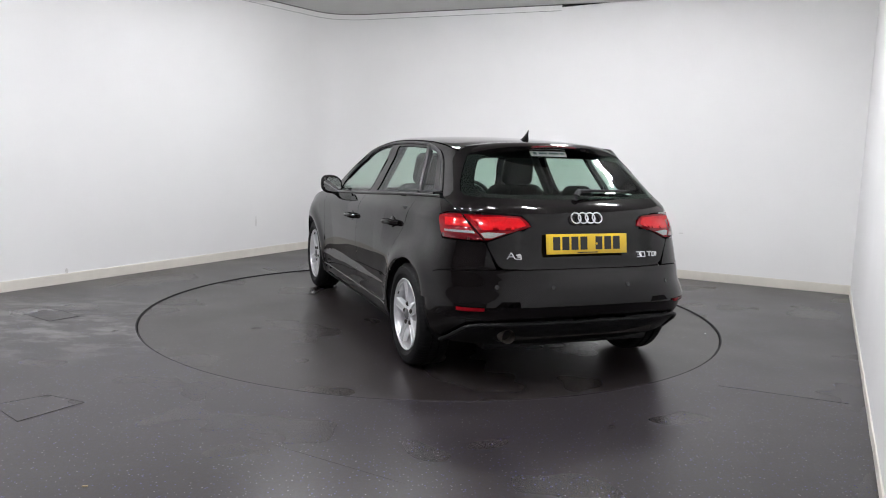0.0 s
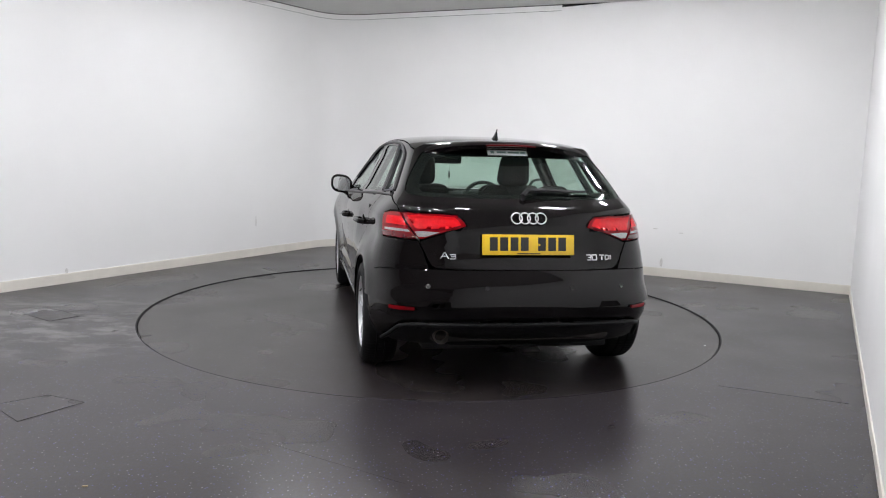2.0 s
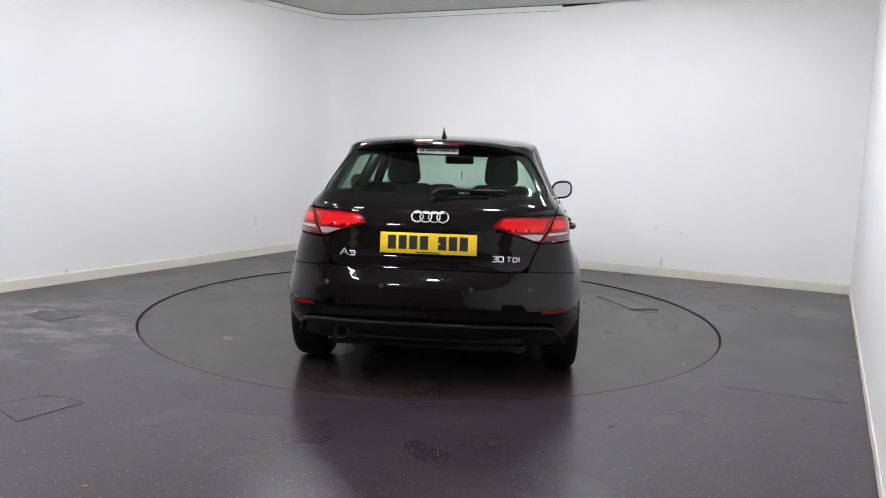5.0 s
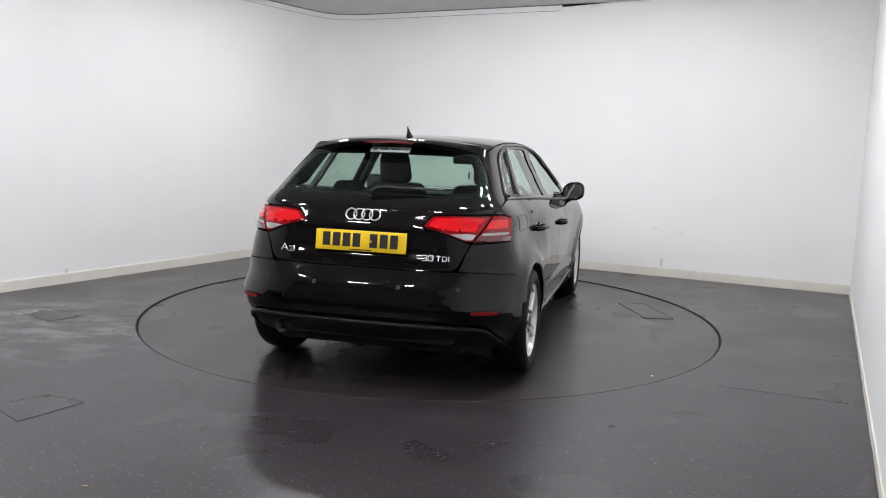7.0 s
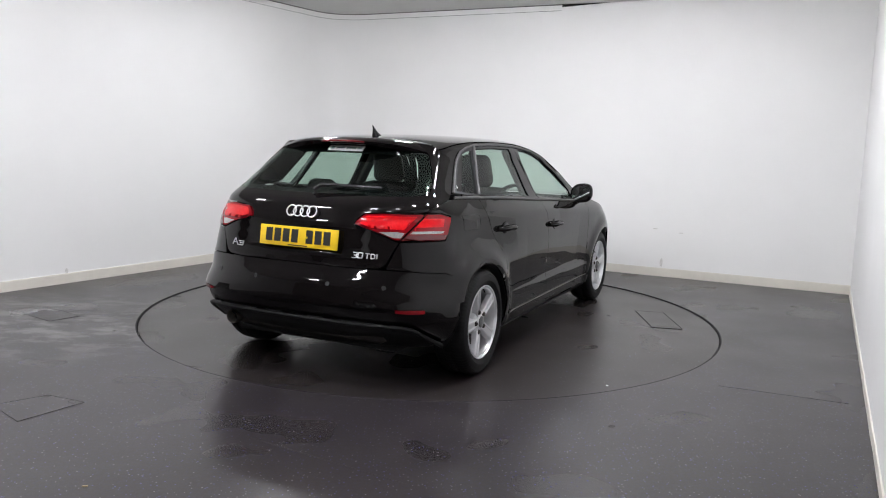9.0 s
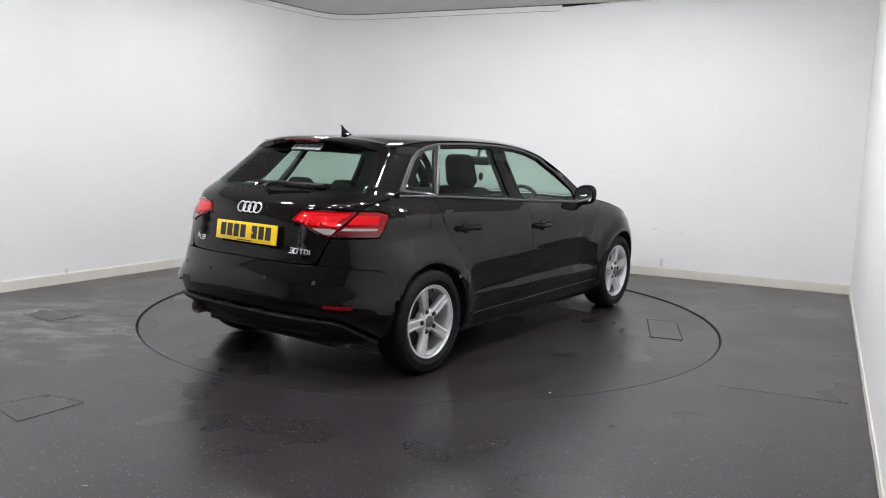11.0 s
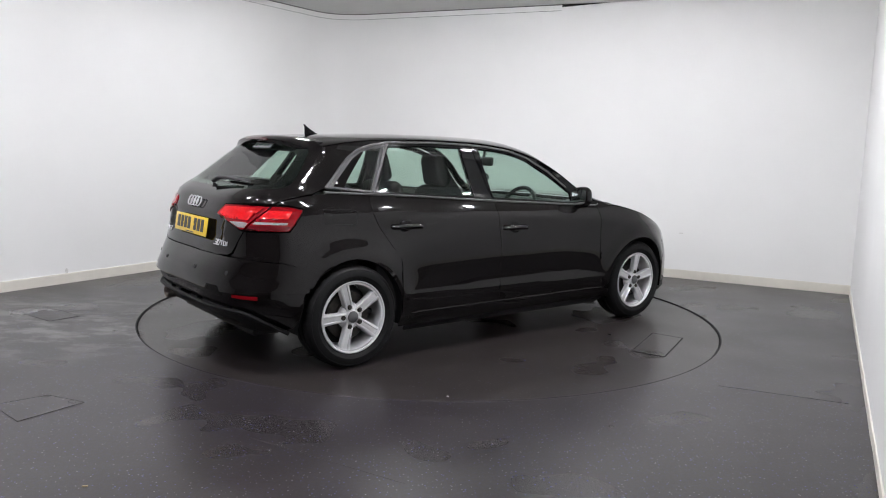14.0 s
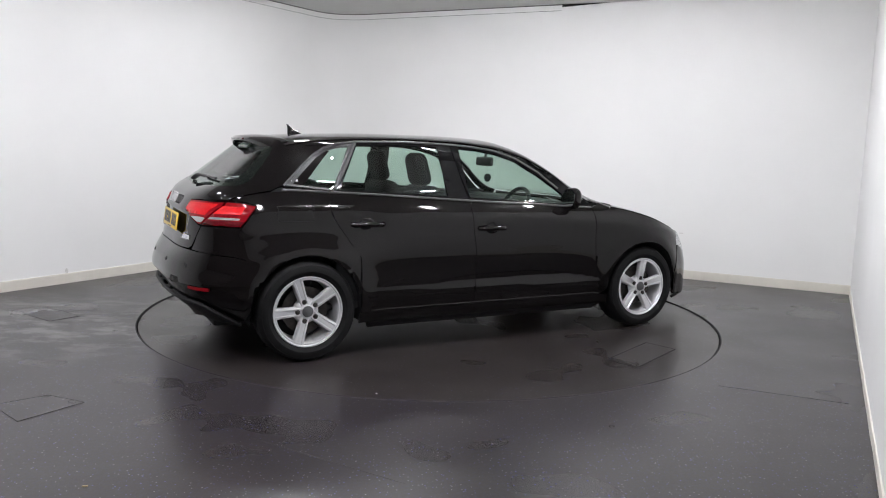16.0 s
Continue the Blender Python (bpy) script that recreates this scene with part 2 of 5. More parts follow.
def panel(name, poly, fn, mat, parent, label="", holes=(), step=0.035, thick=0.010, lift=0.0, mirror=False, heart=(0, 0, 0.65)):
    """A curved sheet with thickness: an outline in the plane, carried by fn on to the body."""
    uv, tris = triangles(poly, holes, step)
    e = 0.004
    flip = -1 if mirror else 1
    P, N = [], []
    for u, v in uv:
        p = fn(u, v)
        n = (fn(u + e, v) - fn(u - e, v)).cross(fn(u, v + e) - fn(u, v - e))
        n = n.normalized() if n.length > 1e-12 else Vector((0, 0, 1))
        if n.dot(p - Vector((heart[0], p.y * 0.75, heart[2]))) < 0:
            n = -n
        p = p + n * lift
        P.append(Vector((p.x * flip, p.y, p.z)))
        N.append(Vector((n.x * flip, n.y, n.z)))
    faces, normals = [], []
    count = {}
    m = len(P)
    for a, b, c in tris:
        if (P[b] - P[a]).cross(P[c] - P[a]).dot(N[a]) < 0:
            b, c = c, b
        faces.append((a, b, c))
        normals += [N[a], N[b], N[c]]
        for k in ((a, b), (b, c), (c, a)):
            count[k] = 1
    if thick:
        inner = []
        for a, b, c in faces:
            inner.append((m + a, m + c, m + b))
            normals += [-N[a], -N[c], -N[b]]
        faces = faces + inner
        for a, b in count:
            if (b, a) not in count:
                faces.append((b, a, m + a, m + b))
                fnorm = (P[a] - P[b]).cross(-N[a])
                fnorm = fnorm.normalized() if fnorm.length > 0 else N[a]
                normals += [fnorm] * 4
        P = P + [p - n * thick for p, n in zip(P, N)]
    me = bpy.data.meshes.new(name)
    me.from_pydata([tuple(p) for p in P], [], faces)
    me.polygons.foreach_set("use_smooth", [True] * len(me.polygons))
    me.normals_split_custom_set([tuple(n) for n in normals])
    me.materials.append(mat)
    ob = new(name, me)
    ob.parent = parent
    if label:
        tagged(ob, label)
    return ob


def both(name, poly, fn, mat, parent, label="", **kw):
    return [panel(name, poly, fn, mat, parent, label, mirror=mir, **kw) for mir in (False, True)]


# ---------------------------------------------------------------- the room
B_DIR, L_DIR, R_DIR = Vector((0.9055, -0.4243)), Vector((-0.53, -0.848)), Vector((-0.4383, -0.8988))
CORNER_BL, CORNER_BR = Vector((-1.42, 9.98)), Vector((3.97, 7.44))
END_R, END_L = CORNER_BR + R_DIR * 9.4, CORNER_BL + L_DIR * 11.0
CEIL = 2.880
BEND = 0.45


def corner_arc():
    """The rounded corner between the left and the back wall."""
    a, b = CORNER_BL + L_DIR * BEND, CORNER_BL + B_DIR * BEND
    return [a * (1 - t) ** 2 + CORNER_BL * 2 * t * (1 - t) + b * t * t for t in [k / 14 for k in range(15)]]


def ribbon(path, z0, z1, depth, bm=None, side_=1):
    """A wall along a path in the plan, with thickness on its left (side_ 1) or right."""
    bm = bm or bmesh.new()
    n = len(path)
    off = []
    for i in range(n):
        d = (path[min(i + 1, n - 1)] - path[max(i - 1, 0)]).normalized()
        off.append(path[i] + Vector((-d.y, d.x)) * depth * side_)
    rows = [[bm.verts.new((p.x, p.y, z)) for p in pts] for pts, z in ((path, z0), (path, z1), (off, z1), (off, z0))]
    for k in range(4):
        a, b = rows[k], rows[(k + 1) % 4]
        for i in range(n - 1):
            bm.faces.new((a[i], a[i + 1], b[i + 1], b[i]))
    bm.faces.new([r[0] for r in rows])
    bm.faces.new([r[-1] for r in rows][::-1])
    bmesh.ops.recalc_face_normals(bm, faces=bm.faces)
    return bm


def inward(path, d):
    """The path moved to its right by d."""
    n = len(path)
    out = []
    for i in range(n):
        t = (path[min(i + 1, n - 1)] - path[max(i - 1, 0)]).normalized()
        out.append(path[i] + Vector((t.y, -t.x)) * d)
    return out


def build_room():
    arc = corner_arc()
    left = [END_L, CORNER_BL + L_DIR * 6.0, CORNER_BL + L_DIR * 3.0] + arc
    back_from = arc[-1]
    notch = Vector((1.22, 8.745))
    back_a = [back_from, notch]
    back_b = [notch, notch + B_DIR * 0.75, CORNER_BR]
    right = [CORNER_BR, CORNER_BR + R_DIR * 4, END_R]
    south = [END_R, END_L]
    s = dict(kind="structure")
    tagged(part("wall_west", ribbon(left, -0.1, 2.812, 0.15), WALL), "smooth white painted wall curving into the back corner", "wall", **s)
    w = part("wall_north", ribbon(back_a, -0.1, 2.812, 0.15), WALL)
    tagged(w, "smooth white painted back wall", "wall", **s)
    panel_bm = ribbon(back_b, -0.1, 2.886, 0.15)
    for v in panel_bm.verts:
        if v.co.z > 2 and (v.co.xy - notch).length < 0.3:
            v.co.z = 2.850
    tagged(part("wall_north_panel", panel_bm, WALL), "smooth white painted back wall stopping under a dark gap", "wall", **s)
    tagged(part("wall_east", ribbon(right, -0.1, 3.2, 0.15), WALL), "white painted wall beside the camera", "wall", **s)
    # added out of view: closes the room and darkens reflections in the paint
    tagged(part("wall_south", ribbon(south, -0.1, 3.2, 0.15), WALL_DARK), "unseen dark wall added behind the camera for the car's reflections", "wall", **s)
    # faint scuffs low on the walls
    for where, run, (x, y, z), sx_, sz_ in (("wall_west", -L_DIR, (-3.37, 6.861, 0.11), 0.03, 0.05), ("wall_west", -L_DIR, (-2.145, 8.82, 0.40), 0.012, 0.13),
                                            ("wall_north_panel", B_DIR, (2.26, 8.246, 0.507), 0.05, 0.012), ("wall_north_panel", B_DIR, (2.335, 8.21, 0.15), 0.03, 0.09), ("wall_north_panel", B_DIR, (2.5, 8.133, 0.479), 0.05, 0.01)):
        bm = bmesh.new()
        ring = [bm.verts.new((sx_ / 2 * math.cos(a) * (1 + 0.3 * noise.noise(Vector((a, x, 0)))), -0.0015, sz_ / 2 * math.sin(a) * (1 + 0.3 * noise.noise(Vector((a, x, 3)))))) for a in [2 * math.pi * k / 14 for k in range(14)]]
        bm.faces.new(ring)
        ext = bmesh.ops.extrude_face_region(bm, geom=list(bm.faces))
        for v in [g for g in ext["geom"] if isinstance(g, bmesh.types.BMVert)]:
            v.co.y += 0.0015
        bmesh.ops.recalc_face_normals(bm, faces=bm.faces)
        ob = part("scuff_mark", bm, SCUFF, bpy.data.objects[where], "faint grey scuff")
        ob.matrix_basis = Matrix.Translation((x, y, z)) @ Matrix.Rotation(math.atan2(run.y, run.x), 4, "Z")
    # the band of wall over the fine joint, and the dark slot beside it
    band = ribbon([p for p in left] + back_a[1:], 2.8165, 2.872, 0.14)
    tagged(part("trim_band", band, WALL), "white band of wall above a fine joint", "trim", **s)
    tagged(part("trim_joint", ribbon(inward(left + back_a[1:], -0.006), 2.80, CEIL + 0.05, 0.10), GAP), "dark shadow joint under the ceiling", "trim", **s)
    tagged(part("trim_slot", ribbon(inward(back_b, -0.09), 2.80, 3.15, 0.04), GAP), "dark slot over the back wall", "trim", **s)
    # skirting
    base_l = inward([END_L] + [CORNER_BL + L_DIR * q for q in (8, 6, 4, 2)] + arc + [notch, CORNER_BR], 0.012)
    bm = ribbon(base_l, 0.0, 0.082, 0.012)
    ribbon(inward(base_l, -0.004), 0.082, 0.090, 0.008, bm)
    tagged(part("baseboard", bm, CREAM), "cream painted skirting board with scuffs", "skirting", **s)
    bm = bmesh.new()
    run = [CORNER_BR + R_DIR * q for q in [0.02 + 0.3 * k for k in range(31)]]
    run = [p + Vector((-0.8988, 0.4383)) * (0.008 + 0.004 * noise.noise(Vector((k * 0.7, 3.1, 0)))) for k, p in enumerate(run)]
    ribbon(run, 0.0, 0.055, 0.012, bm)
    tagged(part("baseboard_low", bm, CREAM), "uneven cream sealing strip at the wall foot", "skirting", **s)
    # ceiling
    bm = bmesh.new()
    pts = [END_L] + [CORNER_BL + L_DIR * q for q in (6, 3)] + arc + [notch, CORNER_BR + Vector((0.1, 0.1)), END_R + Vector((0.1, -0.1))]
    lo = [bm.verts.new((p.x, p.y, CEIL)) for p in pts]
    hi = [bm.verts.new((p.x, p.y, CEIL + 0.1)) for p in pts]
    bm.faces.new(lo)
    bm.faces.new(hi[::-1])
    for i in range(len(pts)):
        j = (i + 1) % len(pts)
        bm.faces.new((lo[i], lo[j], hi[j], hi[i]))
    bmesh.ops.recalc_face_normals(bm, faces=bm.faces)
    tagged(part("ceiling", bm, CEILING, smooth=False), "plain off-white ceiling with a rounded corner", "ceiling", **s)

    # floor with a round opening
    outer = [tuple(p) for p in inward([END_L, CORNER_BL + L_DIR * BEND], -0.05) + inward(arc[1:-1], -0.05)] + [tuple(CORNER_BL + B_DIR * BEND + Vector((0.02, 0.05)))]
    outer += [tuple(CORNER_BR + Vector((0.1, 0.05))), tuple(END_R + Vector((0.1, -0.1)))]
    ring = [(TABLE[0] + (TABLE_R + 0.004) * math.cos(2 * math.pi * k / 180), TABLE[1] + (TABLE_R + 0.004) * math.sin(2 * math.pi * k / 180)) for k in range(180)]
    uv, tris = triangles(outer, [ring], 0.5)
    bm = bmesh.new()
    top = [bm.verts.new((x, y, 0)) for x, y in uv]
    low = [bm.verts.new((x, y, -0.03)) for x, y in uv]
    es = set()
    for a, b, c in tris:
        for verts in ((top[a], top[b], top[c]), (low[c], low[b], low[a])):
            bm.faces.new(verts)
        es |= {(a, b), (b, c), (c, a)}
    for a, b in es:
        if (b, a) not in es:
            bm.faces.new((top[b], top[a], low[a], low[b]))
    bmesh.ops.recalc_face_normals(bm, faces=bm.faces)
    tagged(part("floor", bm, FLOOR, smooth=False), "dark speckled vinyl floor, scuffed and faintly glossy", "floor", **s)
    bm = bmesh.new()
    lathe(bm, [(TABLE_R + 0.0035, -0.03), (TABLE_R + 0.002, -0.03), (TABLE_R + 0.001, -0.002), (TABLE_R + 0.003, 0.0008), (TABLE_R + 0.008, 0.0008), (TABLE_R + 0.009, 0.0)], "z", 180, (TABLE[0], TABLE[1], 0))
    bmesh.ops.recalc_face_normals(bm, faces=bm.faces)
    tagged(part("trim_ring", bm, GAP), "black rubber edge round the turntable opening", "trim", **s)
    bm = bmesh.new()
    box(bm, (TABLE[0], TABLE[1], -0.12), (4.8, 4.8, 0.1))
    tagged(part("floor_pit", bm, GAP, smooth=False), "dark pit under the turntable", "floor", **s)


def floor_seam(a, b, width, mat, label):
    """A fine welded joint between two sheets of the vinyl."""
    a, b = Vector(a), Vector(b)
    bm = bmesh.new()
    box(bm, (0, 0, 0.0005), ((b - a).length, width, 0.001))
    ob = part("floor_seam", bm, mat, smooth=False)
    ob.matrix_basis = Matrix.Translation((*(a + b) / 2, 0.0)) @ Matrix.Rotation(math.atan2(b.y - a.y, b.x - a.x), 4, "Z")
    tagged(ob, label, "floor seam", kind="structure")


def hatch(corners, name="floor_hatch", mat=None, label=""):
    """A flush cover in the floor: its plate and the four dark joints round it."""
    c = [Vector((x, y)) for x, y in corners]
    mid = sum(c, Vector((0, 0))) / 4
    root = new(name)
    root.location = (mid.x, mid.y, 0)
    bm = bmesh.new()
    lo = [bm.verts.new((p.x - mid.x, p.y - mid.y, 0.0005)) for p in c]
    hi = [bm.verts.new(((p.x - mid.x) * 0.985, (p.y - mid.y) * 0.985, 0.0018)) for p in c]
    bm.faces.new(hi)
    for i in range(4):
        bm.faces.new((lo[i], lo[(i + 1) % 4], hi[(i + 1) % 4], hi[i]))
    part("cover", bm, mat, root, smooth=False)
    for i in range(4):
        a, b = c[i] - mid, c[(i + 1) % 4] - mid
        d = (b - a).normalized()
        n = Vector((-d.y, d.x)) * 0.0008
        bm = bmesh.new()
        bm_v = []
        for z in (0.0004, 0.0024):
            bm_v.append([bm.verts.new((q.x, q.y, z)) for q in (a - n, b - n, b + n, a + n)])
        bm.faces.new(bm_v[1])
        for k in range(4):
            bm.faces.new((bm_v[0][k], bm_v[0][(k + 1) % 4], bm_v[1][(k + 1) % 4], bm_v[1][k]))
        bmesh.ops.recalc_face_normals(bm, faces=bm.faces)
        part("joint", bm, SOFT_JOINT, root, smooth=False)
    return tagged(root, label, "floor hatch")


def build_turntable():
    bm = bmesh.new()
    rings = lathe(bm, [(TABLE_R - 0.010, -0.03), (TABLE_R - 0.008, -0.002), (TABLE_R - 0.010, 0.0), (1.4, 0.0), (0.7, 0.0), (0.1, 0.0)], "z", 180)
    lid(bm, rings[-1])
    bmesh.ops.recalc_face_normals(bm, faces=bm.faces)
    ob = part("turntable", bm, TABLE_FLOOR, smooth=False)
    tagged(ob, "round dark vinyl turntable let flush into the floor", "turntable")
    A, B, C = Vector((1.507, 0.473)), Vector((1.723, 0.536)), Vector((1.484, 1.075))
    o = Vector(CAR_OFF)
    q = [A + o, B + o, C + o, A + C - B + o]
    mid = sum(q, Vector((0, 0))) / 4
    bm = bmesh.new()
    lo = [bm.verts.new((p.x, p.y, 0.0005)) for p in q]
    hi = [bm.verts.new((*(mid + (p - mid) * 0.985), 0.003)) for p in q]
    bm.faces.new(hi)
    for i in range(4):
        bm.faces.new((lo[i], lo[(i + 1) % 4], hi[(i + 1) % 4], hi[i]))
    part("hatch_cover", bm, TABLE_FLOOR, ob, "flush dark cover plate", smooth=False)
    for i in range(4):
        a, b = q[i], q[(i + 1) % 4]
        d = (b - a).normalized()
        n = Vector((-d.y, d.x)) * 0.004
        bm = bmesh.new()
        r2 = [[bm.verts.new((p.x, p.y, z)) for p in (a - n, b - n, b + n, a + n)] for z in (0.0004, 0.0036)]
        bm.faces.new(r2[1])
        for k in range(4):
            bm.faces.new((r2[0][k], r2[0][(k + 1) % 4], r2[1][(k + 1) % 4], r2[1][k]))
        bmesh.ops.recalc_face_normals(bm, faces=bm.faces)
        part("hatch_joint", bm, GAP, ob, "dark joint", smooth=False)
    return ob


def ceiling_light(x, y, turn, sx=0.24, sy=0.09):
    root = new("ceiling_light")
    root.matrix_basis = pose(x, y, CEIL, 0, 0, turn)
    for cx, cy, w, h in ((0, sy / 2 + 0.012, sx + 0.05, 0.025), (0, -sy / 2 - 0.012, sx + 0.05, 0.025), (sx / 2 + 0.012, 0, 0.025, sy), (-sx / 2 - 0.012, 0, 0.025, sy)):
        bm = bmesh.new()
        box(bm, (cx, cy, -0.007), (w, h, 0.014), 0.003)
        part("frame", bm, FRAME_WHITE, root)
    bm = bmesh.new()
    box(bm, (0, 0, -0.018), (sx, sy, 0.034), 0.005)
    part("diffuser", bm, GLOW, root, "glowing white diffuser", smooth=False)
    return tagged(root, "small rectangular white ceiling panel light, switched on", "ceiling light", "ceiling panel lights")


LIGHT_TURN = math.degrees(math.atan2(B_DIR.y, B_DIR.x))
V_DIR = Vector((-0.424, -0.9055))


def build_lights():
    # a row beside the right wall, a row by the back wall, two rows on the camera's side
    spots = [(0.35, 4.05), (1.20, 4.75), (1.92, 5.60),
             (-1.45, 7.25), (-0.30, 7.00), (1.30, 6.70),
             (-2.72, 5.08), (-2.35, 4.05), (-1.35, 3.55), (-0.40, 3.10),
             (-3.30, 3.05), (-2.10, 2.45), (-1.10, 1.95)]
    for x, y in spots:
        ceiling_light(x, y, LIGHT_TURN)


def build_room_things():
    for cs, lab in ((((-3.09, 5.62), (-2.93, 5.80), (-2.67, 5.60), (-2.80, 5.42)), "small flush floor hatch in the dark vinyl floor"),
                    (((-2.20, 3.68), (-2.01, 3.85), (-1.78, 3.76), (-1.96, 3.47)), "flush floor hatch with a worn dark cover")):
        hatch(cs, mat=FLOOR, label=lab)
    floor_seam((-0.86, 3.37), (-0.12, 2.93), 0.005, WELD, "faint pale weld line in the dark vinyl floor")
    floor_seam((1.62, 4.353), (2.24, 4.095), 0.0035, GAP, "fine dark seam in the vinyl floor")
    bm = bmesh.new()
    box(bm, (0, 0, 0.003), (0.022, 0.007, 0.006), 0.002)
    ob = part("litter_scrap", bm, PAPER)
    ob.matrix_basis = pose(-1.345, 2.82, 0, 0, 0, 12)
    tagged(ob, "small pale scrap of litter on the floor", "litter")
    # a crumb that rides on the turntable
    bm = bmesh.new()
    box(bm, (0, 0, 0.002), (0.014, 0.008, 0.004), 0.0015)
    return tagged(part("litter_crumb", bm, STICKER), "tiny white crumb lying on the turntable", "litter")


# ---------------------------------------------------------------- the car: its body as smooth curves
def curve(x, pts):
    """A smooth monotone curve through (x, value) pairs."""
    n = len(pts)
    if x <= pts[0][0]:
        return pts[0][1]
    if x >= pts[-1][0]:
        return pts[-1][1]
    i = 0
    while pts[i + 1][0] < x:
        i += 1
    def slope(k):
        return (pts[k + 1][1] - pts[k][1]) / (pts[k + 1][0] - pts[k][0])
    def tangent(k):
        if k == 0:
            return slope(0)
        if k == n - 1:
            return slope(n - 2)
        a, b = slope(k - 1), slope(k)
        return 0.0 if a * b <= 0 else 2 * a * b / (a + b)
    h = pts[i + 1][0] - pts[i][0]
    t = (x - pts[i][0]) / h
    p0, p1, m0, m1 = pts[i][1], pts[i + 1][1], tangent(i) * h, tangent(i + 1) * h
    return (2 * t**3 - 3 * t**2 + 1) * p0 + (t**3 - 2 * t**2 + t) * m0 + (3 * t**2 - 2 * t**3) * p1 + (t**3 - t**2) * m1


AXLE, HUB = 1.3185, 0.312
CREASE = ((-2.0, 0.945), (-1.6, 0.94), (-1.17, 0.93), (-0.76, 0.917), (-0.15, 0.893), (0.55, 0.862), (1.34, 0.795), (1.9, 0.69), (2.2, 0.62))
SECTION = ((0.12, 0.70), (0.19, 0.80), (0.25, 0.832), (0.30, 0.836), (0.36, 0.845), (0.44, 0.853), (0.56, 0.864), (0.70, 0.8765), (0.80, 0.8845), (0.88, 0.8895),
           (0.92, 0.881), (0.95, 0.868), (0.99, 0.842), (1.03, 0.813), (1.08, 0.7855), (1.14, 0.7505), (1.20, 0.7135), (1.26, 0.6745), (1.32, 0.6335), (1.38, 0.590), (1.45, 0.537))
REAR = ((0.15, -1.78), (0.21, -1.855), (0.27, -1.93), (0.34, -2.012), (0.40, -2.048), (0.48, -2.072), (0.57, -2.060), (0.655, -2.006),
        (0.68, -1.992), (0.72, -1.986), (0.80, -1.980), (0.88, -1.970), (0.93, -1.947), (0.985, -1.915), (1.02, -1.872), (1.06, -1.80), (1.12, -1.718), (1.22, -1.592), (1.273, -1.525), (1.33, -1.455), (1.38, -1.39), (1.42, -1.34))
FRONT = ((0.14, 2.07), (0.20, 2.17), (0.30, 2.16), (0.42, 2.145), (0.55, 2.10), (0.60, 2.075), (0.65, 2.045), (0.72, 1.99), (0.80, 1.93), (1.5, 1.91))
RAIL = ((-1.6, 1.262), (-1.4, 1.296), (-1.3, 1.316), (-1.2, 1.333), (-1.05, 1.347), (-0.9, 1.355), (-0.6, 1.36), (-0.2, 1.35), (0.085, 1.318), (0.346, 1.25), (0.545, 1.147), (0.753, 0.985), (0.9, 0.918), (1.0, 0.912), (1.1, 0.897),
        (1.443, 0.812), (1.667, 0.735), (1.884, 0.664), (2.05, 0.60))
CENTRE = ((-1.6, 1.318), (-1.4, 1.356), (-1.2, 1.378), (-0.6, 1.397), (-0.2, 1.396), (0.1, 1.388), (0.3, 1.364), (0.6, 1.225), (0.9, 1.035), (1.05, 0.958), (1.18, 0.928),
          (1.443, 0.870), (1.75, 0.785), (2.0, 0.736), (2.1, 0.69))
UPPER = ((0.12, 0.0), (0.44, 0.0), (0.56, 0.001), (0.70, 0.008), (0.80, 0.023), (0.88, 0.035), (0.92, 0.040), (0.95, 0.047), (0.99, 0.056), (1.03, 0.064), (1.08, 0.066), (1.14, 0.062), (1.20, 0.056), (1.26, 0.048), (1.32, 0.028), (1.38, 0.026), (1.45, 0.026))
TAPER = ((-2.1, 0.035), (-1.5, 0.040), (-1.3, 0.040), (-1.1, 0.035), (-0.9, 0.030), (-0.6, 0.020), (-0.3, 0.010), (0.0, 0.004), (0.3, 0.0))
HOLLOW = ((0.36, 0.0), (0.46, 0.006), (0.55, 0.011), (0.62, 0.012), (0.68, 0.010), (0.76, 0.006), (0.84, 0.002), (0.90, 0.0))
# the tail draws in behind the rear doors
DRAW_Z = ((0.40, -0.010), (0.50, 0.012), (0.60, 0.025), (0.72, 0.033), (0.90, 0.037), (1.0, 0.041), (1.15, 0.036), (1.25, 0.032), (1.35, 0.024))
DRAW_Y = ((-1.75, 1.05), (-1.55, 1.0), (-1.3, 0.85), (-1.0, 0.45), (-0.6, 0.1), (-0.2, 0.0))
# the shallow hollow between the haunch and the shoulder line
HAUNCH_Z = ((0.66, 0.0), (0.74, 0.011), (0.80, 0.016), (0.86, 0.011), (0.92, 0.0))
HAUNCH_Y = ((-1.72, 0.0), (-1.48, 1.0), (-1.10, 1.0), (-0.78, 0.0))
F_LEN, F_POW = 0.85, 2.5


def r_pow(z):
    """How square the plan of the tail is."""
    return curve(z, ((0.30, 3.3), (0.45, 3.3), (0.58, 2.8), (0.68, 3.3), (0.80, 3.3), (0.92, 3.2), (1.0, 4.2), (1.1, 5.8)))


def rear_len(z):
    """How far the rounding of the tail reaches forward."""
    return curve(z, ((0.97, 0.60), (1.06, 0.50), (1.34, 0.40), (1.42, 0.38)))


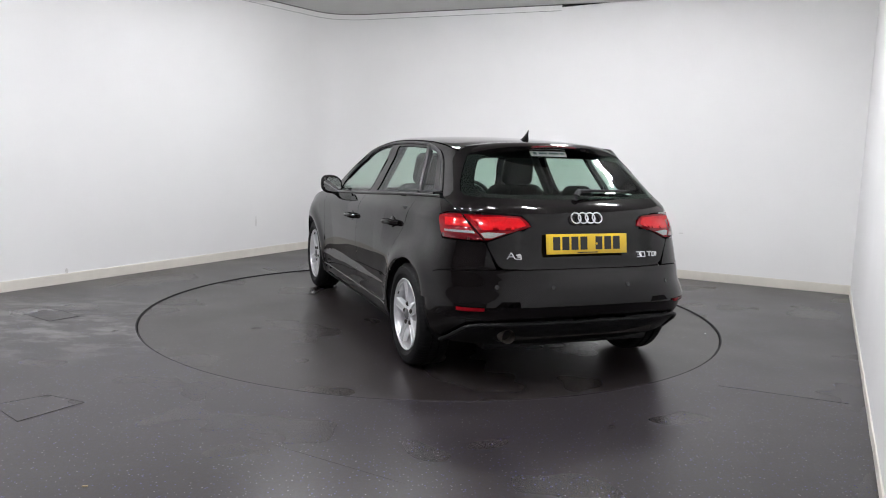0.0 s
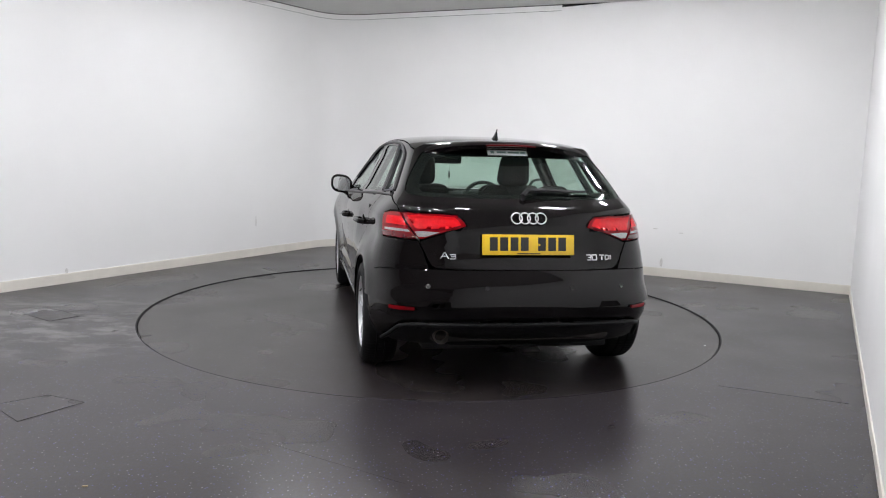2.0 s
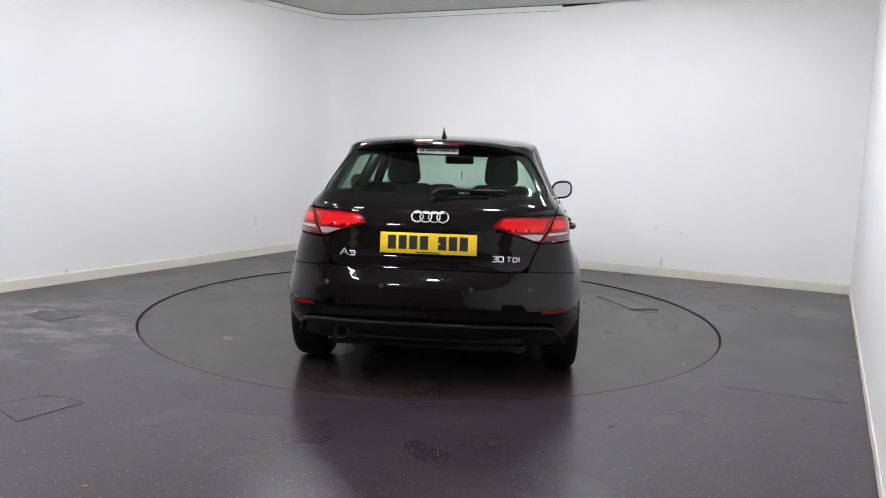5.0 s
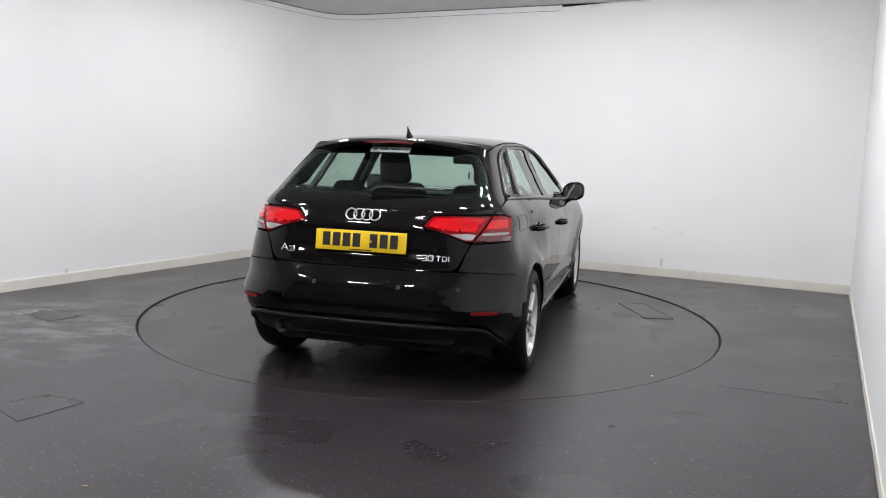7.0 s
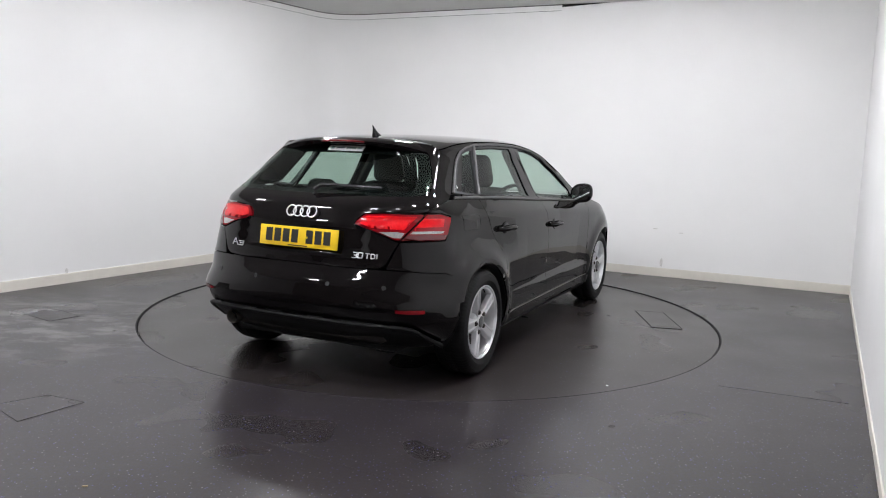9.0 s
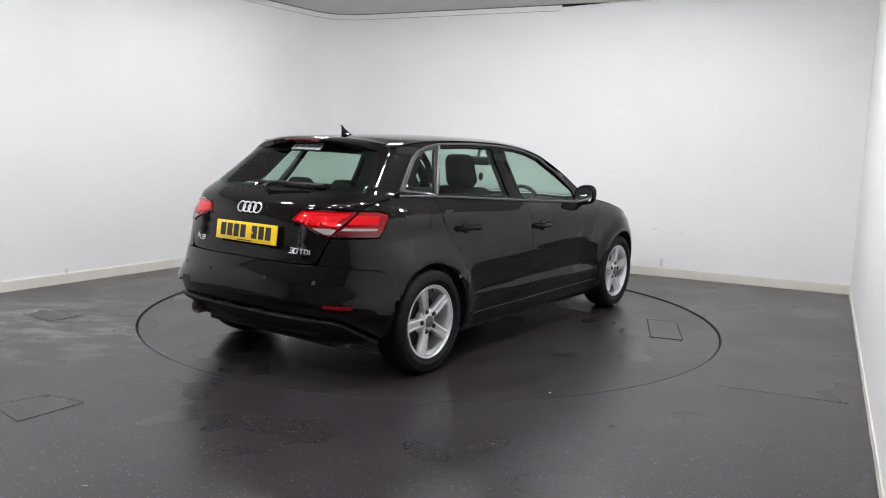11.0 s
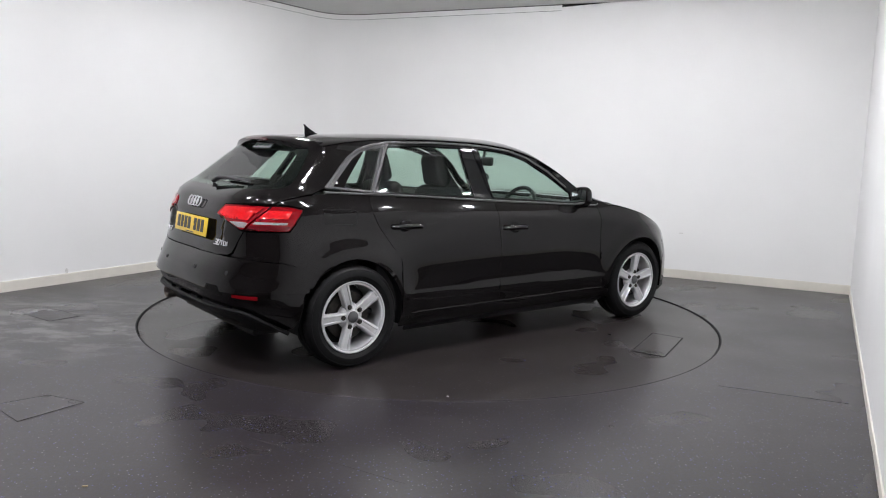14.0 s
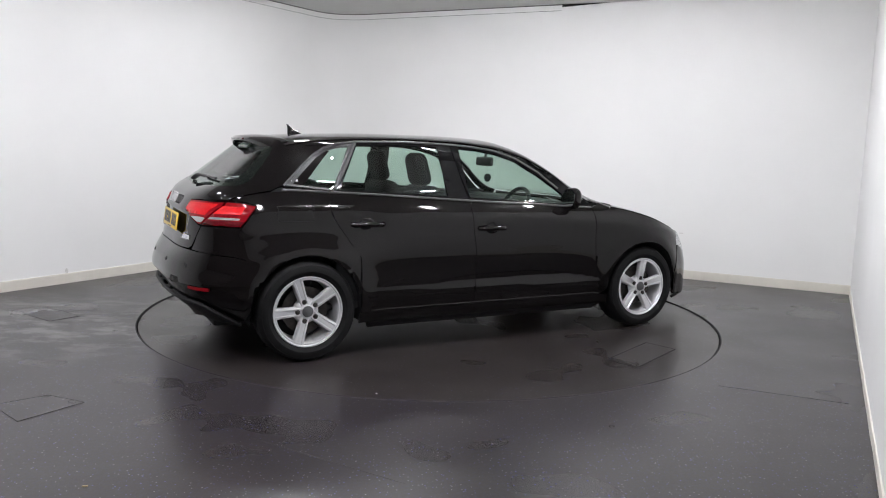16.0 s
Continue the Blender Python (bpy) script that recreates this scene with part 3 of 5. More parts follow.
def wide(y, z):
    """Half the width of the body at y, z, without its rounded ends."""
    c = curve(y, CREASE)
    v = z / c * 0.92 if z <= c else 0.92 + z - c
    x = curve(v, SECTION) - curve(v, UPPER) * curve(y, ((0.1, 1.0), (1.3, 0.0)))
    x *= 1 - curve(y, TAPER) * curve(z, ((0.62, 0.0), (0.72, 0.3), (0.80, 0.65), (0.93, 1.0)))
    x -= curve(z, DRAW_Z) * curve(y, DRAW_Y)
    x -= curve(z, HAUNCH_Z) * curve(y, HAUNCH_Y)
    x -= curve(z, HOLLOW) * curve(abs(y), ((0.60, 1.0), (1.0, 0.0)))
    u = (y + 0.95) / 1.88
    if 0 < u < 1:
        tall = 0.085 * u**0.9 * (1 - u**7)
        low = 0.412 - 0.035 * u
        if low < z < low + tall:
            x -= 0.30 * (z - low)
        elif low + tall <= z < low + tall + 0.26:
            x -= 0.30 * tall * (1 - (z - low - tall) / 0.26) ** 2
    if z < 0.8:
        r = math.hypot(abs(y) - AXLE, z - HUB)
        x += 0.018 * math.exp(-((r - 0.365) / 0.07) ** 2)
    return x


def side(y, z):
    x = wide(y, z)
    y0 = curve(z, REAR) + rear_len(z)
    if y < y0:
        a = min(1.0, (y0 - y) / rear_len(z))
        x *= max(0.0, 1 - a ** r_pow(z)) ** (1 / r_pow(z))
    y1 = curve(z, FRONT) - F_LEN
    if y > y1:
        a = min(1.0, (y - y1) / F_LEN)
        x *= max(0.0, 1 - a**F_POW) ** (1 / F_POW)
    return x


def on_side(y, z):
    return Vector((side(y, z), y, z))


def tail_s(x=None, y=None, z=0.0):
    """Where a point of the tail lies on the way round it: 0 the middle, 1 where the straight side begins."""
    y0 = curve(z, REAR) + rear_len(z)
    if x is not None:
        yy = y0 - rear_len(z) * 0.7
        for _ in range(12):
            q = min(1.0, abs(x) / wide(yy, z))
            yy = y0 - rear_len(z) * max(0.0, 1 - q ** r_pow(z)) ** (1 / r_pow(z))
        s = math.asin(min(1.0, (abs(x) / wide(yy, z)) ** (r_pow(z) / 2))) / (math.pi / 2)
        return math.copysign(s, x)
    if y >= y0:
        return 1 + (y - y0)
    return math.acos(min(1.0, ((y0 - y) / rear_len(z)) ** (r_pow(z) / 2))) / (math.pi / 2)


def on_tail(s, z):
    y0 = curve(z, REAR) + rear_len(z)
    a = abs(s)
    if a >= 1:
        y, f = y0 + a - 1, 1.0
    else:
        t = a * math.pi / 2
        y = y0 - rear_len(z) * max(0.0, math.cos(t)) ** (2 / r_pow(z))
        f = math.sin(t) ** (2 / r_pow(z))
    x = wide(y, z) * f
    # the recess of the number plate
    if 0.70 < z < 0.93 and a < 0.5:
        y += 0.024 * max(0.0, min(1.0, (0.44 - x) / 0.05)) * max(0.0, min(1.0, (z - 0.715) / 0.05)) * max(0.0, min(1.0, (0.892 - z) / 0.012))
    return Vector((math.copysign(x, s), y, z))


def nose_s(x=None, y=None, z=0.0):
    y0 = curve(z, FRONT) - F_LEN
    if x is not None:
        q = min(1.0, abs(x) / 0.88)
        return math.copysign(math.asin(q ** (F_POW / 2)) / (math.pi / 2), x)
    if y <= y0:
        return 1 + (y0 - y)
    return math.acos(min(1.0, ((y - y0) / F_LEN) ** (F_POW / 2))) / (math.pi / 2)


def on_nose(s, z):
    y0 = curve(z, FRONT) - F_LEN
    a = abs(s)
    if a >= 1:
        y, f = y0 - (a - 1), 1.0
    else:
        t = a * math.pi / 2
        y = y0 + F_LEN * max(0.0, math.cos(t)) ** (2 / F_POW)
        f = math.sin(t) ** (2 / F_POW)
    return Vector((math.copysign(wide(y, z) * f, s), y, z))


def on_top(y, q):
    """Roof, windscreen and bonnet: y along the car, q across it from -1 to 1."""
    zr = curve(y, RAIL)
    zc = curve(y, CENTRE)
    xr = side(y, zr)
    a = min(1.0, abs(q))
    return Vector((xr * q, y, zr + (zc - zr) * max(0.0, 1 - a**2.6) ** 0.75))


def arch(cy, r=0.341, lo=0.2, n=28, back=False):
    """The wheel opening as points from its rear foot over the top to its front foot."""
    a0 = math.asin((HUB - lo) / r)
    ts = [math.pi + a0 - (math.pi + 2 * a0) * k / n for k in range(n + 1)]
    pts = [(cy + r * math.cos(t), HUB + r * math.sin(t)) for t in ts]
    return pts[::-1] if back else pts


def belt(y):
    return curve(y, ((-1.479, 1.035), (-0.938, 1.010), (-0.166, 0.963), (0.495, 0.927), (0.827, 0.910)))


G = 0.0021


def build_car():
    car = new("car")
    tagged(car, "black five-door hatchback with silver alloy wheels on the turntable", "car")
    SILL = 0.275
    ra, fa = arch(-AXLE, lo=SILL), arch(AXLE, lo=SILL)

    # ---- side panels
    rear_edge = [(-1.141, 1.014), (-1.159, 0.954), (-1.158, 0.914), (-1.131, 0.854), (-1.092, 0.791), (-1.034, 0.698), (-0.985, 0.628)]
    d_split = [(-0.166, 0.965), (-0.188, 0.926), (-0.178, 0.777), (-0.151, 0.609), (-0.148, 0.45), (-0.150, SILL)]
    f_edge = [(0.820, 0.911), (0.827, 0.858), (0.835, 0.699), (0.86, 0.50), (0.90, 0.40), (0.905, SILL)]
    rear_door = [(y + G, z) for y, z in rear_edge] + [(-0.9785, 0.58), (-0.9785, 0.46), (-0.9785, 0.40), (-0.9745, 0.36), (-0.974, SILL)] + [(y - G, z) for y, z in d_split[::-1]] + \
                [(y, belt(y)) for y in (-0.4, -0.6, -0.8, -1.0)]
    front_door = [(y + G, z) for y, z in d_split] + [(y - G, z) for y, z in f_edge[::-1]] + [(y, belt(y)) for y in (0.6, 0.4, 0.2, 0.0)]
    doors = {}
    for mir in (False, True):
        doors["r", mir] = panel("rear_door", rear_door, on_side, PAINT, car, "glossy black rear door", mirror=mir, step=0.017)
        doors["f", mir] = panel("front_door", front_door, on_side, PAINT, car, "glossy black front door", mirror=mir, step=0.017)
    fender = [(y + G, z) for y, z in f_edge] + [p for p in fa if p[1] >= SILL + 0.001] + \
             [(1.655, 0.40), (1.70, 0.55), (1.715, 0.66), (1.80, 0.70), (1.86, 0.695)] + [(y, curve(y, RAIL) - 0.003) for y in (1.80, 1.65, 1.5, 1.35, 1.2, 1.08, 0.98)] + [(0.90, 0.945)]
    both("front_wing", fender, on_side, PAINT, car, step=0.022)
    sill = [(-0.985, SILL - G), (-0.985, 0.205), (0.985, 0.205), (0.985, SILL - G)]
    both("side_sill", sill, on_side, PAINT, car, "glossy black sill under the doors")
    lower = [(-0.93, 0.196), (-0.90, 0.155), (0.90, 0.155), (0.93, 0.196)]
    both("sill_trim", lower, on_side, PLASTIC, car, "matt black lower sill trim")
    # added bead of paint that draws the thin highlight on the sill's edge
    for k in (-1, 1):
        bm = bmesh.new()
        tube(bm, [Vector((k * (side(y, 0.283) + 0.002), y, 0.283)) for y in [-0.9 + 0.09 * j for j in range(21)]], 0.007, 8)
        part("sill_glint_bead", bm, PAINT, car, "glossy black bead added along the sill to catch a highlight")

    # ---- upper frames of the doors and their glass
    def rail(y, d=0.004):
        return curve(y, RAIL) - d

    quarter_glass = [(-1.363, 1.070), (-1.247, 1.056), (-1.116, 1.044), (-1.043, 1.172), (-0.975, 1.303), (-1.051, 1.295), (-1.122, 1.276), (-1.192, 1.234), (-1.254, 1.177), (-1.324, 1.111)]
    rear_glass = [(-1.068, 1.038), (-0.765, 1.020), (-0.327, 0.997), (-0.323, 1.157), (-0.335, 1.316), (-0.632, 1.322), (-0.917, 1.313), (-0.990, 1.177)]
    front_glass = [(-0.163, 0.988), (0.186, 0.967), (0.516, 0.943), (0.585, 0.942), (0.600, 1.006), (0.518, 1.070), (0.431, 1.134), (0.270, 1.229), (0.101, 1.282), (-0.033, 1.304), (-0.178, 1.313), (-0.163, 1.147)]
    quarter_frame = [(-1.424, 1.063), (-1.247, 1.044), (-1.103, 1.030), (-1.015, 1.177), (-0.937, 1.330), (-1.045, 1.322), (-1.140, 1.295), (-1.217, 1.249), (-1.287, 1.189), (-1.364, 1.116)]
    rear_frame = [(-1.106, 1.016), (-0.938, 1.013), (-0.566, 0.992), (-0.173, 0.967), (-0.205, 1.147), (-0.245, rail(-0.245)), (-0.483, rail(-0.483)), (-0.732, rail(-0.732)), (-0.928, rail(-0.928)), (-1.010, 1.177)]
    front_frame = [(-0.162, 0.966), (0.232, 0.945), (0.525, 0.929), (0.817, 0.914), (0.887, 0.943), (0.801, rail(0.801, 0.012)), (0.673, rail(0.673)), (0.569, rail(0.569)), (0.364, rail(0.364)), (0.216, rail(0.216)),
                   (0.102, rail(0.102)), (-0.083, rail(-0.083)), (-0.239, rail(-0.239)), (-0.200, 1.147)]

    def shrink(poly, d):
        cx, cy = sum(p[0] for p in poly) / len(poly), sum(p[1] for p in poly) / len(poly)
        out = []
        for x, y in poly:
            r = math.hypot(x - cx, y - cy)
            out.append((cx + (x - cx) * (1 - d / r), cy + (y - cy) * (1 - d / r)))
        return out

    for mir in (False, True):
        for key, frame_, glass_ in (("r", rear_frame, rear_glass), ("f", front_frame, front_glass)):
            fr = panel("window_frame", frame_, on_side, GLOSS_BLACK, doors[key, mir], "gloss black window frame", holes=[glass_], mirror=mir, thick=0.02, step=0.03)
            panel("door_window", shrink(glass_, -0.004), on_side, GLASS, doors[key, mir], "green tinted side window", mirror=mir, lift=-0.006, thick=0.0)
        panel("quarter_window_frame", quarter_frame, on_side, TRIM, car, "satin black quarter window surround", holes=[quarter_glass], mirror=mir, thick=0.02, step=0.025, lift=0.001)
        panel("quarter_window", shrink(quarter_glass, -0.004), on_side, GLASS, car, "green tinted quarter window", mirror=mir, lift=-0.005, thick=0.0)
        # slim surround over the windows and along the belt
        top_edge = [(-1.424, 1.063), (-1.364, 1.116), (-1.287, 1.189), (-1.217, 1.249), (-1.140, 1.295), (-1.045, 1.322), (-0.927, 1.338), (-0.582, 1.345), (-0.243, 1.336), (-0.083, 1.325), (0.102, 1.302), (0.264, 1.252), (0.430, 1.160), (0.570, 1.045)]
        bm = bmesh.new()
        path = [on_side(y, z) + Vector((0.006, 0, 0)) for y, z in top_edge]
        path = [Vector((-p.x if mir else p.x, p.y, p.z)) for p in path]
        tube(bm, path, 0.0065, 8)
        part("window_surround", bm, ALU_TRIM, car, "dark grey strip over the side windows")
        bm = bmesh.new()
        path = [on_side(y, belt(y) + 0.004) + Vector((0.005, 0, 0)) for y in [-1.44 + 0.0865 * k for k in range(27)]]
        path = [Vector((-p.x if mir else p.x, p.y, p.z)) for p in path]
        tube(bm, path, 0.007, 8)
        part("belt_strip", bm, ALU_TRIM, car, "dark grey strip along the window line")
        # the bright pillar strips beside the quarter window
        bm = bmesh.new()
        path = [on_side(y, z) + Vector((0.006, 0, 0)) for y, z in ((-1.106, 1.039), (-1.010, 1.187), (-0.932, 1.328))]
        tube(bm, [Vector((-p.x if mir else p.x, p.y, p.z)) for p in path], 0.010, 8)
        part("pillar_strip", bm, ALU_TRIM, car, "grey strip on the rear pillar")

    # ---- rear quarter, in the way round the tail
    def ts(pts):
        return [(tail_s(y=a, z=z), z) if k == "y" else (tail_s(x=a, z=z), z) for k, a, z in pts]

    quarter = ts([("y", y - G, z) for y, z in rear_edge] + [("y", -0.9835, 0.58), ("y", -0.9835, 0.46), ("y", -0.9835, 0.40)])
    quarter += ts([("y", p[0], p[1]) for p in ra[::-1] if p[0] < -0.986 and (p[1] > 0.503 or (p[0] > -1.3 and p[1] > 0.385))])
    quarter += ts([("y", -1.628, 0.503), ("y", -1.655, 0.55), ("y", -1.675, 0.60), ("y", -1.69, 0.635), ("y", -1.75, 0.652), ("x", 0.64, 0.668), ("x", 0.541, 0.672), ("x", 0.570, 0.755), ("x", 0.598, 0.815),
                   ("y", -1.698, 0.818), ("y", -1.663, 0.859), ("y", -1.603, 0.948), ("y", -1.664, 0.966), ("x", 0.688, 0.972), ("x", 0.695, 0.99), ("x", 0.700, 1.03), ("x", 0.683, 1.08),
                   ("x", 0.664, 1.13), ("x", 0.637, 1.18), ("x", 0.612, 1.23), ("x", 0.585, 1.275)])
    quarter += ts([("y", -1.407, 1.294), ("y", -1.296, 1.314), ("y", -1.187, 1.331), ("y", -1.033, 1.345), ("y", -0.933, 1.351)])
    quarter += ts([("y", -0.932, 1.335)] + [("y", y, z) for y, z in quarter_frame[5:]] + [("y", y, z) for y, z in quarter_frame[0:3]])
    both("rear_quarter", quarter, on_tail, PAINT, car, step=0.022)
    flap = ts([("y", -1.488, 0.943), ("y", -1.379, 0.938), ("y", -1.278, 0.935), ("y", -1.264, 0.924), ("y", -1.267, 0.864), ("y", -1.282, 0.851), ("y", -1.476, 0.855), ("y", -1.490, 0.867)])
    for q in ((-1.372, -1.352), (-1.346, -1.330)):
        marks = [(q[0], 1.086), (q[1], 1.084), (q[1], 1.100), (q[0], 1.102)]
        panel("window_mark", marks, on_side, STICKER, car, "small white printed mark on the quarter window", lift=0.001, thick=0.001)
    panel("fuel_flap", flap, on_tail, PAINT, car, "flush black fuel flap", lift=0.0015, thick=0.004)
    rim_pts = [on_tail(*p) for p in dense(flap, 0.02)]
    bm = bmesh.new()
    tube(bm, [p + Vector((0.0008, 0, 0)) for p in rim_pts + rim_pts[:1]], 0.0016, 6)
    part("flap_joint", bm, GAP, car, "dark joint round the fuel flap")

    # ---- tailgate
    def mirrored(half):
        return half + [(-s, z) for s, z in half[::-1]]

    gate = mirrored(ts([("x", 0.02, 0.673), ("x", 0.20, 0.672), ("x", 0.40, 0.672), ("x", 0.50, 0.676), ("x", 0.530, 0.692), ("x", 0.562, 0.755), ("x", 0.590, 0.815), ("x", 0.565, 0.822), ("x", 0.46, 0.864),
                         ("x", 0.338, 0.902), ("x", 0.385, 0.962), ("x", 0.50, 0.970), ("x", 0.680, 0.974), ("x", 0.687, 0.99), ("x", 0.693, 1.03), ("x", 0.676, 1.08), ("x", 0.657, 1.13), ("x", 0.630, 1.18),
                         ("x", 0.605, 1.23), ("x", 0.578, 1.275), ("x", 0.55, 1.305), ("x", 0.50, 1.335), ("x", 0.02, 1.345)]))
    pane = mirrored(ts([("x", 0.02, 1.045), ("x", 0.30, 1.046), ("x", 0.58, 1.052), ("x", 0.635, 1.060), ("x", 0.640, 1.08), ("x", 0.625, 1.12), ("x", 0.598, 1.17), ("x", 0.568, 1.22), ("x", 0.535, 1.27), ("x", 0.515, 1.29), ("x", 0.48, 1.30), ("x", 0.3, 1.306), ("x", 0.02, 1.31)]))
    tail = panel("tailgate", gate, on_tail, PAINT, car, "glossy black tailgate", holes=[pane], step=0.03, thick=0.02)
    panel("rear_window", [(s * 1.0, z) for s, z in pane], on_tail, GLASS_REAR, tail, "green tinted heated rear window", thick=0.0, lift=-0.004)
    # a black printed edge round the glass
    inner = mirrored(ts([("x", 0.02, 1.072), ("x", 0.30, 1.073), ("x", 0.555, 1.080), ("x", 0.575, 1.10), ("x", 0.555, 1.15), ("x", 0.525, 1.20), ("x", 0.498, 1.24), ("x", 0.475, 1.262), ("x", 0.44, 1.272), ("x", 0.25, 1.278), ("x", 0.02, 1.28)]))
    panel("glass_border", [(s * 0.999, z) for s, z in pane], on_tail, GLOSS_BLACK, tail, "black printed border of the rear window", holes=[inner], thick=0.0, lift=-0.010)

    # ---- tail lamps: a piece on the tailgate and a piece on the wing
    lamp_in = ts([("x", 0.345, 0.902), ("x", 0.465, 0.869), ("x", 0.570, 0.829), ("x", 0.592, 0.828), ("x", 0.63, 0.88), ("x", 0.672, 0.960), ("x", 0.50, 0.962), ("x", 0.395, 0.956)])
    lamp_out = ts([("x", 0.602, 0.826), ("y", -1.769, 0.825), ("y", -1.706, 0.825), ("y", -1.671, 0.859), ("y", -1.614, 0.940), ("y", -1.686, 0.957), ("x", 0.682, 0.961), ("x", 0.640, 0.88)])
    strip_in = ts([("x", 0.485, 0.866), ("x", 0.560, 0.838), ("x", 0.596, 0.838), ("x", 0.612, 0.864), ("x", 0.575, 0.869)])
    strip_out = ts([("x", 0.635, 0.860), ("y", -1.770, 0.860), ("y", -1.711, 0.860), ("y", -1.703, 0.870), ("y", -1.770, 0.873), ("x", 0.645, 0.873)])
    low_out = ts([("x", 0.606, 0.829), ("y", -1.769, 0.828), ("y", -1.709, 0.828), ("y", -1.686, 0.850), ("y", -1.770, 0.854), ("x", 0.625, 0.853)])
    upper_in = ts([("x", 0.402, 0.946), ("x", 0.372, 0.906), ("x", 0.450, 0.884), ("x", 0.606, 0.880), ("x", 0.648, 0.950), ("x", 0.50, 0.952)])
    upper_out = ts([("x", 0.672, 0.940), ("x", 0.652, 0.892), ("y", -1.770, 0.893), ("y", -1.700, 0.892), ("y", -1.669, 0.934)])
    for mir in (False, True):
        a = panel("tail_lamp", lamp_in, on_tail, RED_MID, tail, "red tail lamp lens on the tailgate", mirror=mir, lift=0.005, thick=0.03, step=0.02)
        panel("lamp_window", upper_in, on_tail, RED_LENS, a, "bright red lamp field", mirror=mir, lift=0.0075, thick=0.004, step=0.015)
        panel("reversing_lens", strip_in, on_tail, CLEAR_LENS, a, "clear ribbed reversing lens", mirror=mir, lift=0.0075, thick=0.004, step=0.015)
        b = panel("wing_tail_lamp", lamp_out, on_tail, RED_MID, car, "red tail lamp wrapping round the wing", mirror=mir, lift=0.005, thick=0.03, step=0.02)
        panel("lamp_window", upper_out, on_tail, RED_LENS, b, "bright red lamp field", mirror=mir, lift=0.0075, thick=0.004, step=0.015)
        panel("lamp_foot", low_out, on_tail, RED_DEEP, b, "dark red lower lamp field", mirror=mir, lift=0.0072, thick=0.004, step=0.015)
        panel("indicator_strip", strip_out, on_tail, CLEAR_LENS, b, "clear indicator strip", mirror=mir, lift=0.0075, thick=0.004, step=0.015)

    # ---- rear bumper
    hi_b = [("y", -1.620, 0.497), ("y", -1.650, 0.545), ("y", -1.670, 0.595), ("y", -1.685, 0.630), ("y", -1.75, 0.647), ("x", 0.64, 0.663), ("x", 0.54, 0.666), ("x", 0.25, 0.667), ("x", 0.02, 0.668)]
    lo_b = [("x", 0.02, 0.474), ("x", 0.35, 0.474), ("x", 0.60, 0.476), ("x", 0.72, 0.478), ("y", -1.626, 0.482)]
    full = ts(lo_b[::-1]) + [(-s, z) for s, z in ts(lo_b)] + [(-s, z) for s, z in ts(hi_b)] + ts(hi_b[::-1])
    bump_ob = panel("rear_bumper", full, on_tail, PAINT, car, "glossy black rear bumper", step=0.03)
    hi_m = [("x", 0.02, 0.486), ("x", 0.35, 0.486), ("x", 0.60, 0.487), ("x", 0.72, 0.488), ("y", -1.632, 0.489)]
    lo_m = [("y", -1.655, 0.40), ("y", -1.668, 0.31), ("y", -1.70, 0.250), ("x", 0.745, 0.240), ("x", 0.682, 0.345), ("x", 0.62, 0.366), ("x", 0.35, 0.374), ("x", 0.02, 0.376)]
    h2 = ts(hi_m) + ts(lo_m)
    full = h2 + [(-s, z) for s, z in h2[::-1]]
    panel("bumper_lower", full, on_tail, PAINT, bump_ob, "black lower bumper section", step=0.03, lift=-0.020)
    foot = [(0.765, 0.236), (0.735, 0.280), (0.712, 0.325), (0.690, 0.352), (0.64, 0.366), (0.50, 0.371), (0.35, 0.373), (0.18, 0.374), (0.03, 0.374)]
    path = [on_tail(tail_s(x=x, z=z), z) for x, z in foot]
    path += [Vector((-p.x, p.y, p.z)) for p in path[::-1]]
    bm = bmesh.new()
    tube(bm, path, 0.0125, 10)
    part("diffuser_ridge", bm, RIDGE, bump_ob, "matt black ridge framing the diffuser")
    hi_v = [("x", 0.02, 0.378), ("x", 0.35, 0.376), ("x", 0.62, 0.368), ("x", 0.678, 0.346), ("x", 0.735, 0.245)]
    lo_v = [("x", 0.71, 0.232), ("x", 0.60, 0.225), ("x", 0.3, 0.215), ("x", 0.02, 0.215)]
    h3 = ts(hi_v) + ts(lo_v)
    full = h3 + [(-s, z) for s, z in h3[::-1]]
    panel("valance", full, on_tail, PLASTIC, bump_ob, "grained black plastic valance", step=0.03, lift=-0.004, thick=0.02)
    refl = ts([("x", 0.625, 0.450), ("x", 0.70, 0.446), ("x", 0.755, 0.446), ("x", 0.755, 0.467), ("x", 0.625, 0.469)])
    for mir in (False, True):
        panel("rear_reflector", refl, on_tail, RED_MID, bump_ob, "narrow red reflector", mirror=mir, lift=-0.006, thick=0.012, step=0.02)
    for x in (-0.55, -0.24, 0.24, 0.55):
        p = on_tail(tail_s(x=x, z=0.58), 0.58)
        su, e = tail_s(x=x, z=0.58), 0.01
        n = (on_tail(su + e, 0.58) - on_tail(su - e, 0.58)).cross(on_tail(su, 0.58 + e) - on_tail(su, 0.58 - e)).normalized()
        n = -n if n.y > 0 else n
        bm = bmesh.new()
        rings = lathe(bm, [(0.0125, 0.0), (0.0125, 0.002), (0.0108, 0.0026), (0.010, 0.0012), (0.0015, 0.0012)], "z", 20)
        lid(bm, rings[-1])
        ob = part("parking_sensor", bm, SENSOR, bump_ob, "round parking sensor")
        ob.matrix_basis = Matrix.Translation(p) @ n.to_track_quat("Z", "Y").to_matrix().to_4x4()
    bm = bmesh.new()
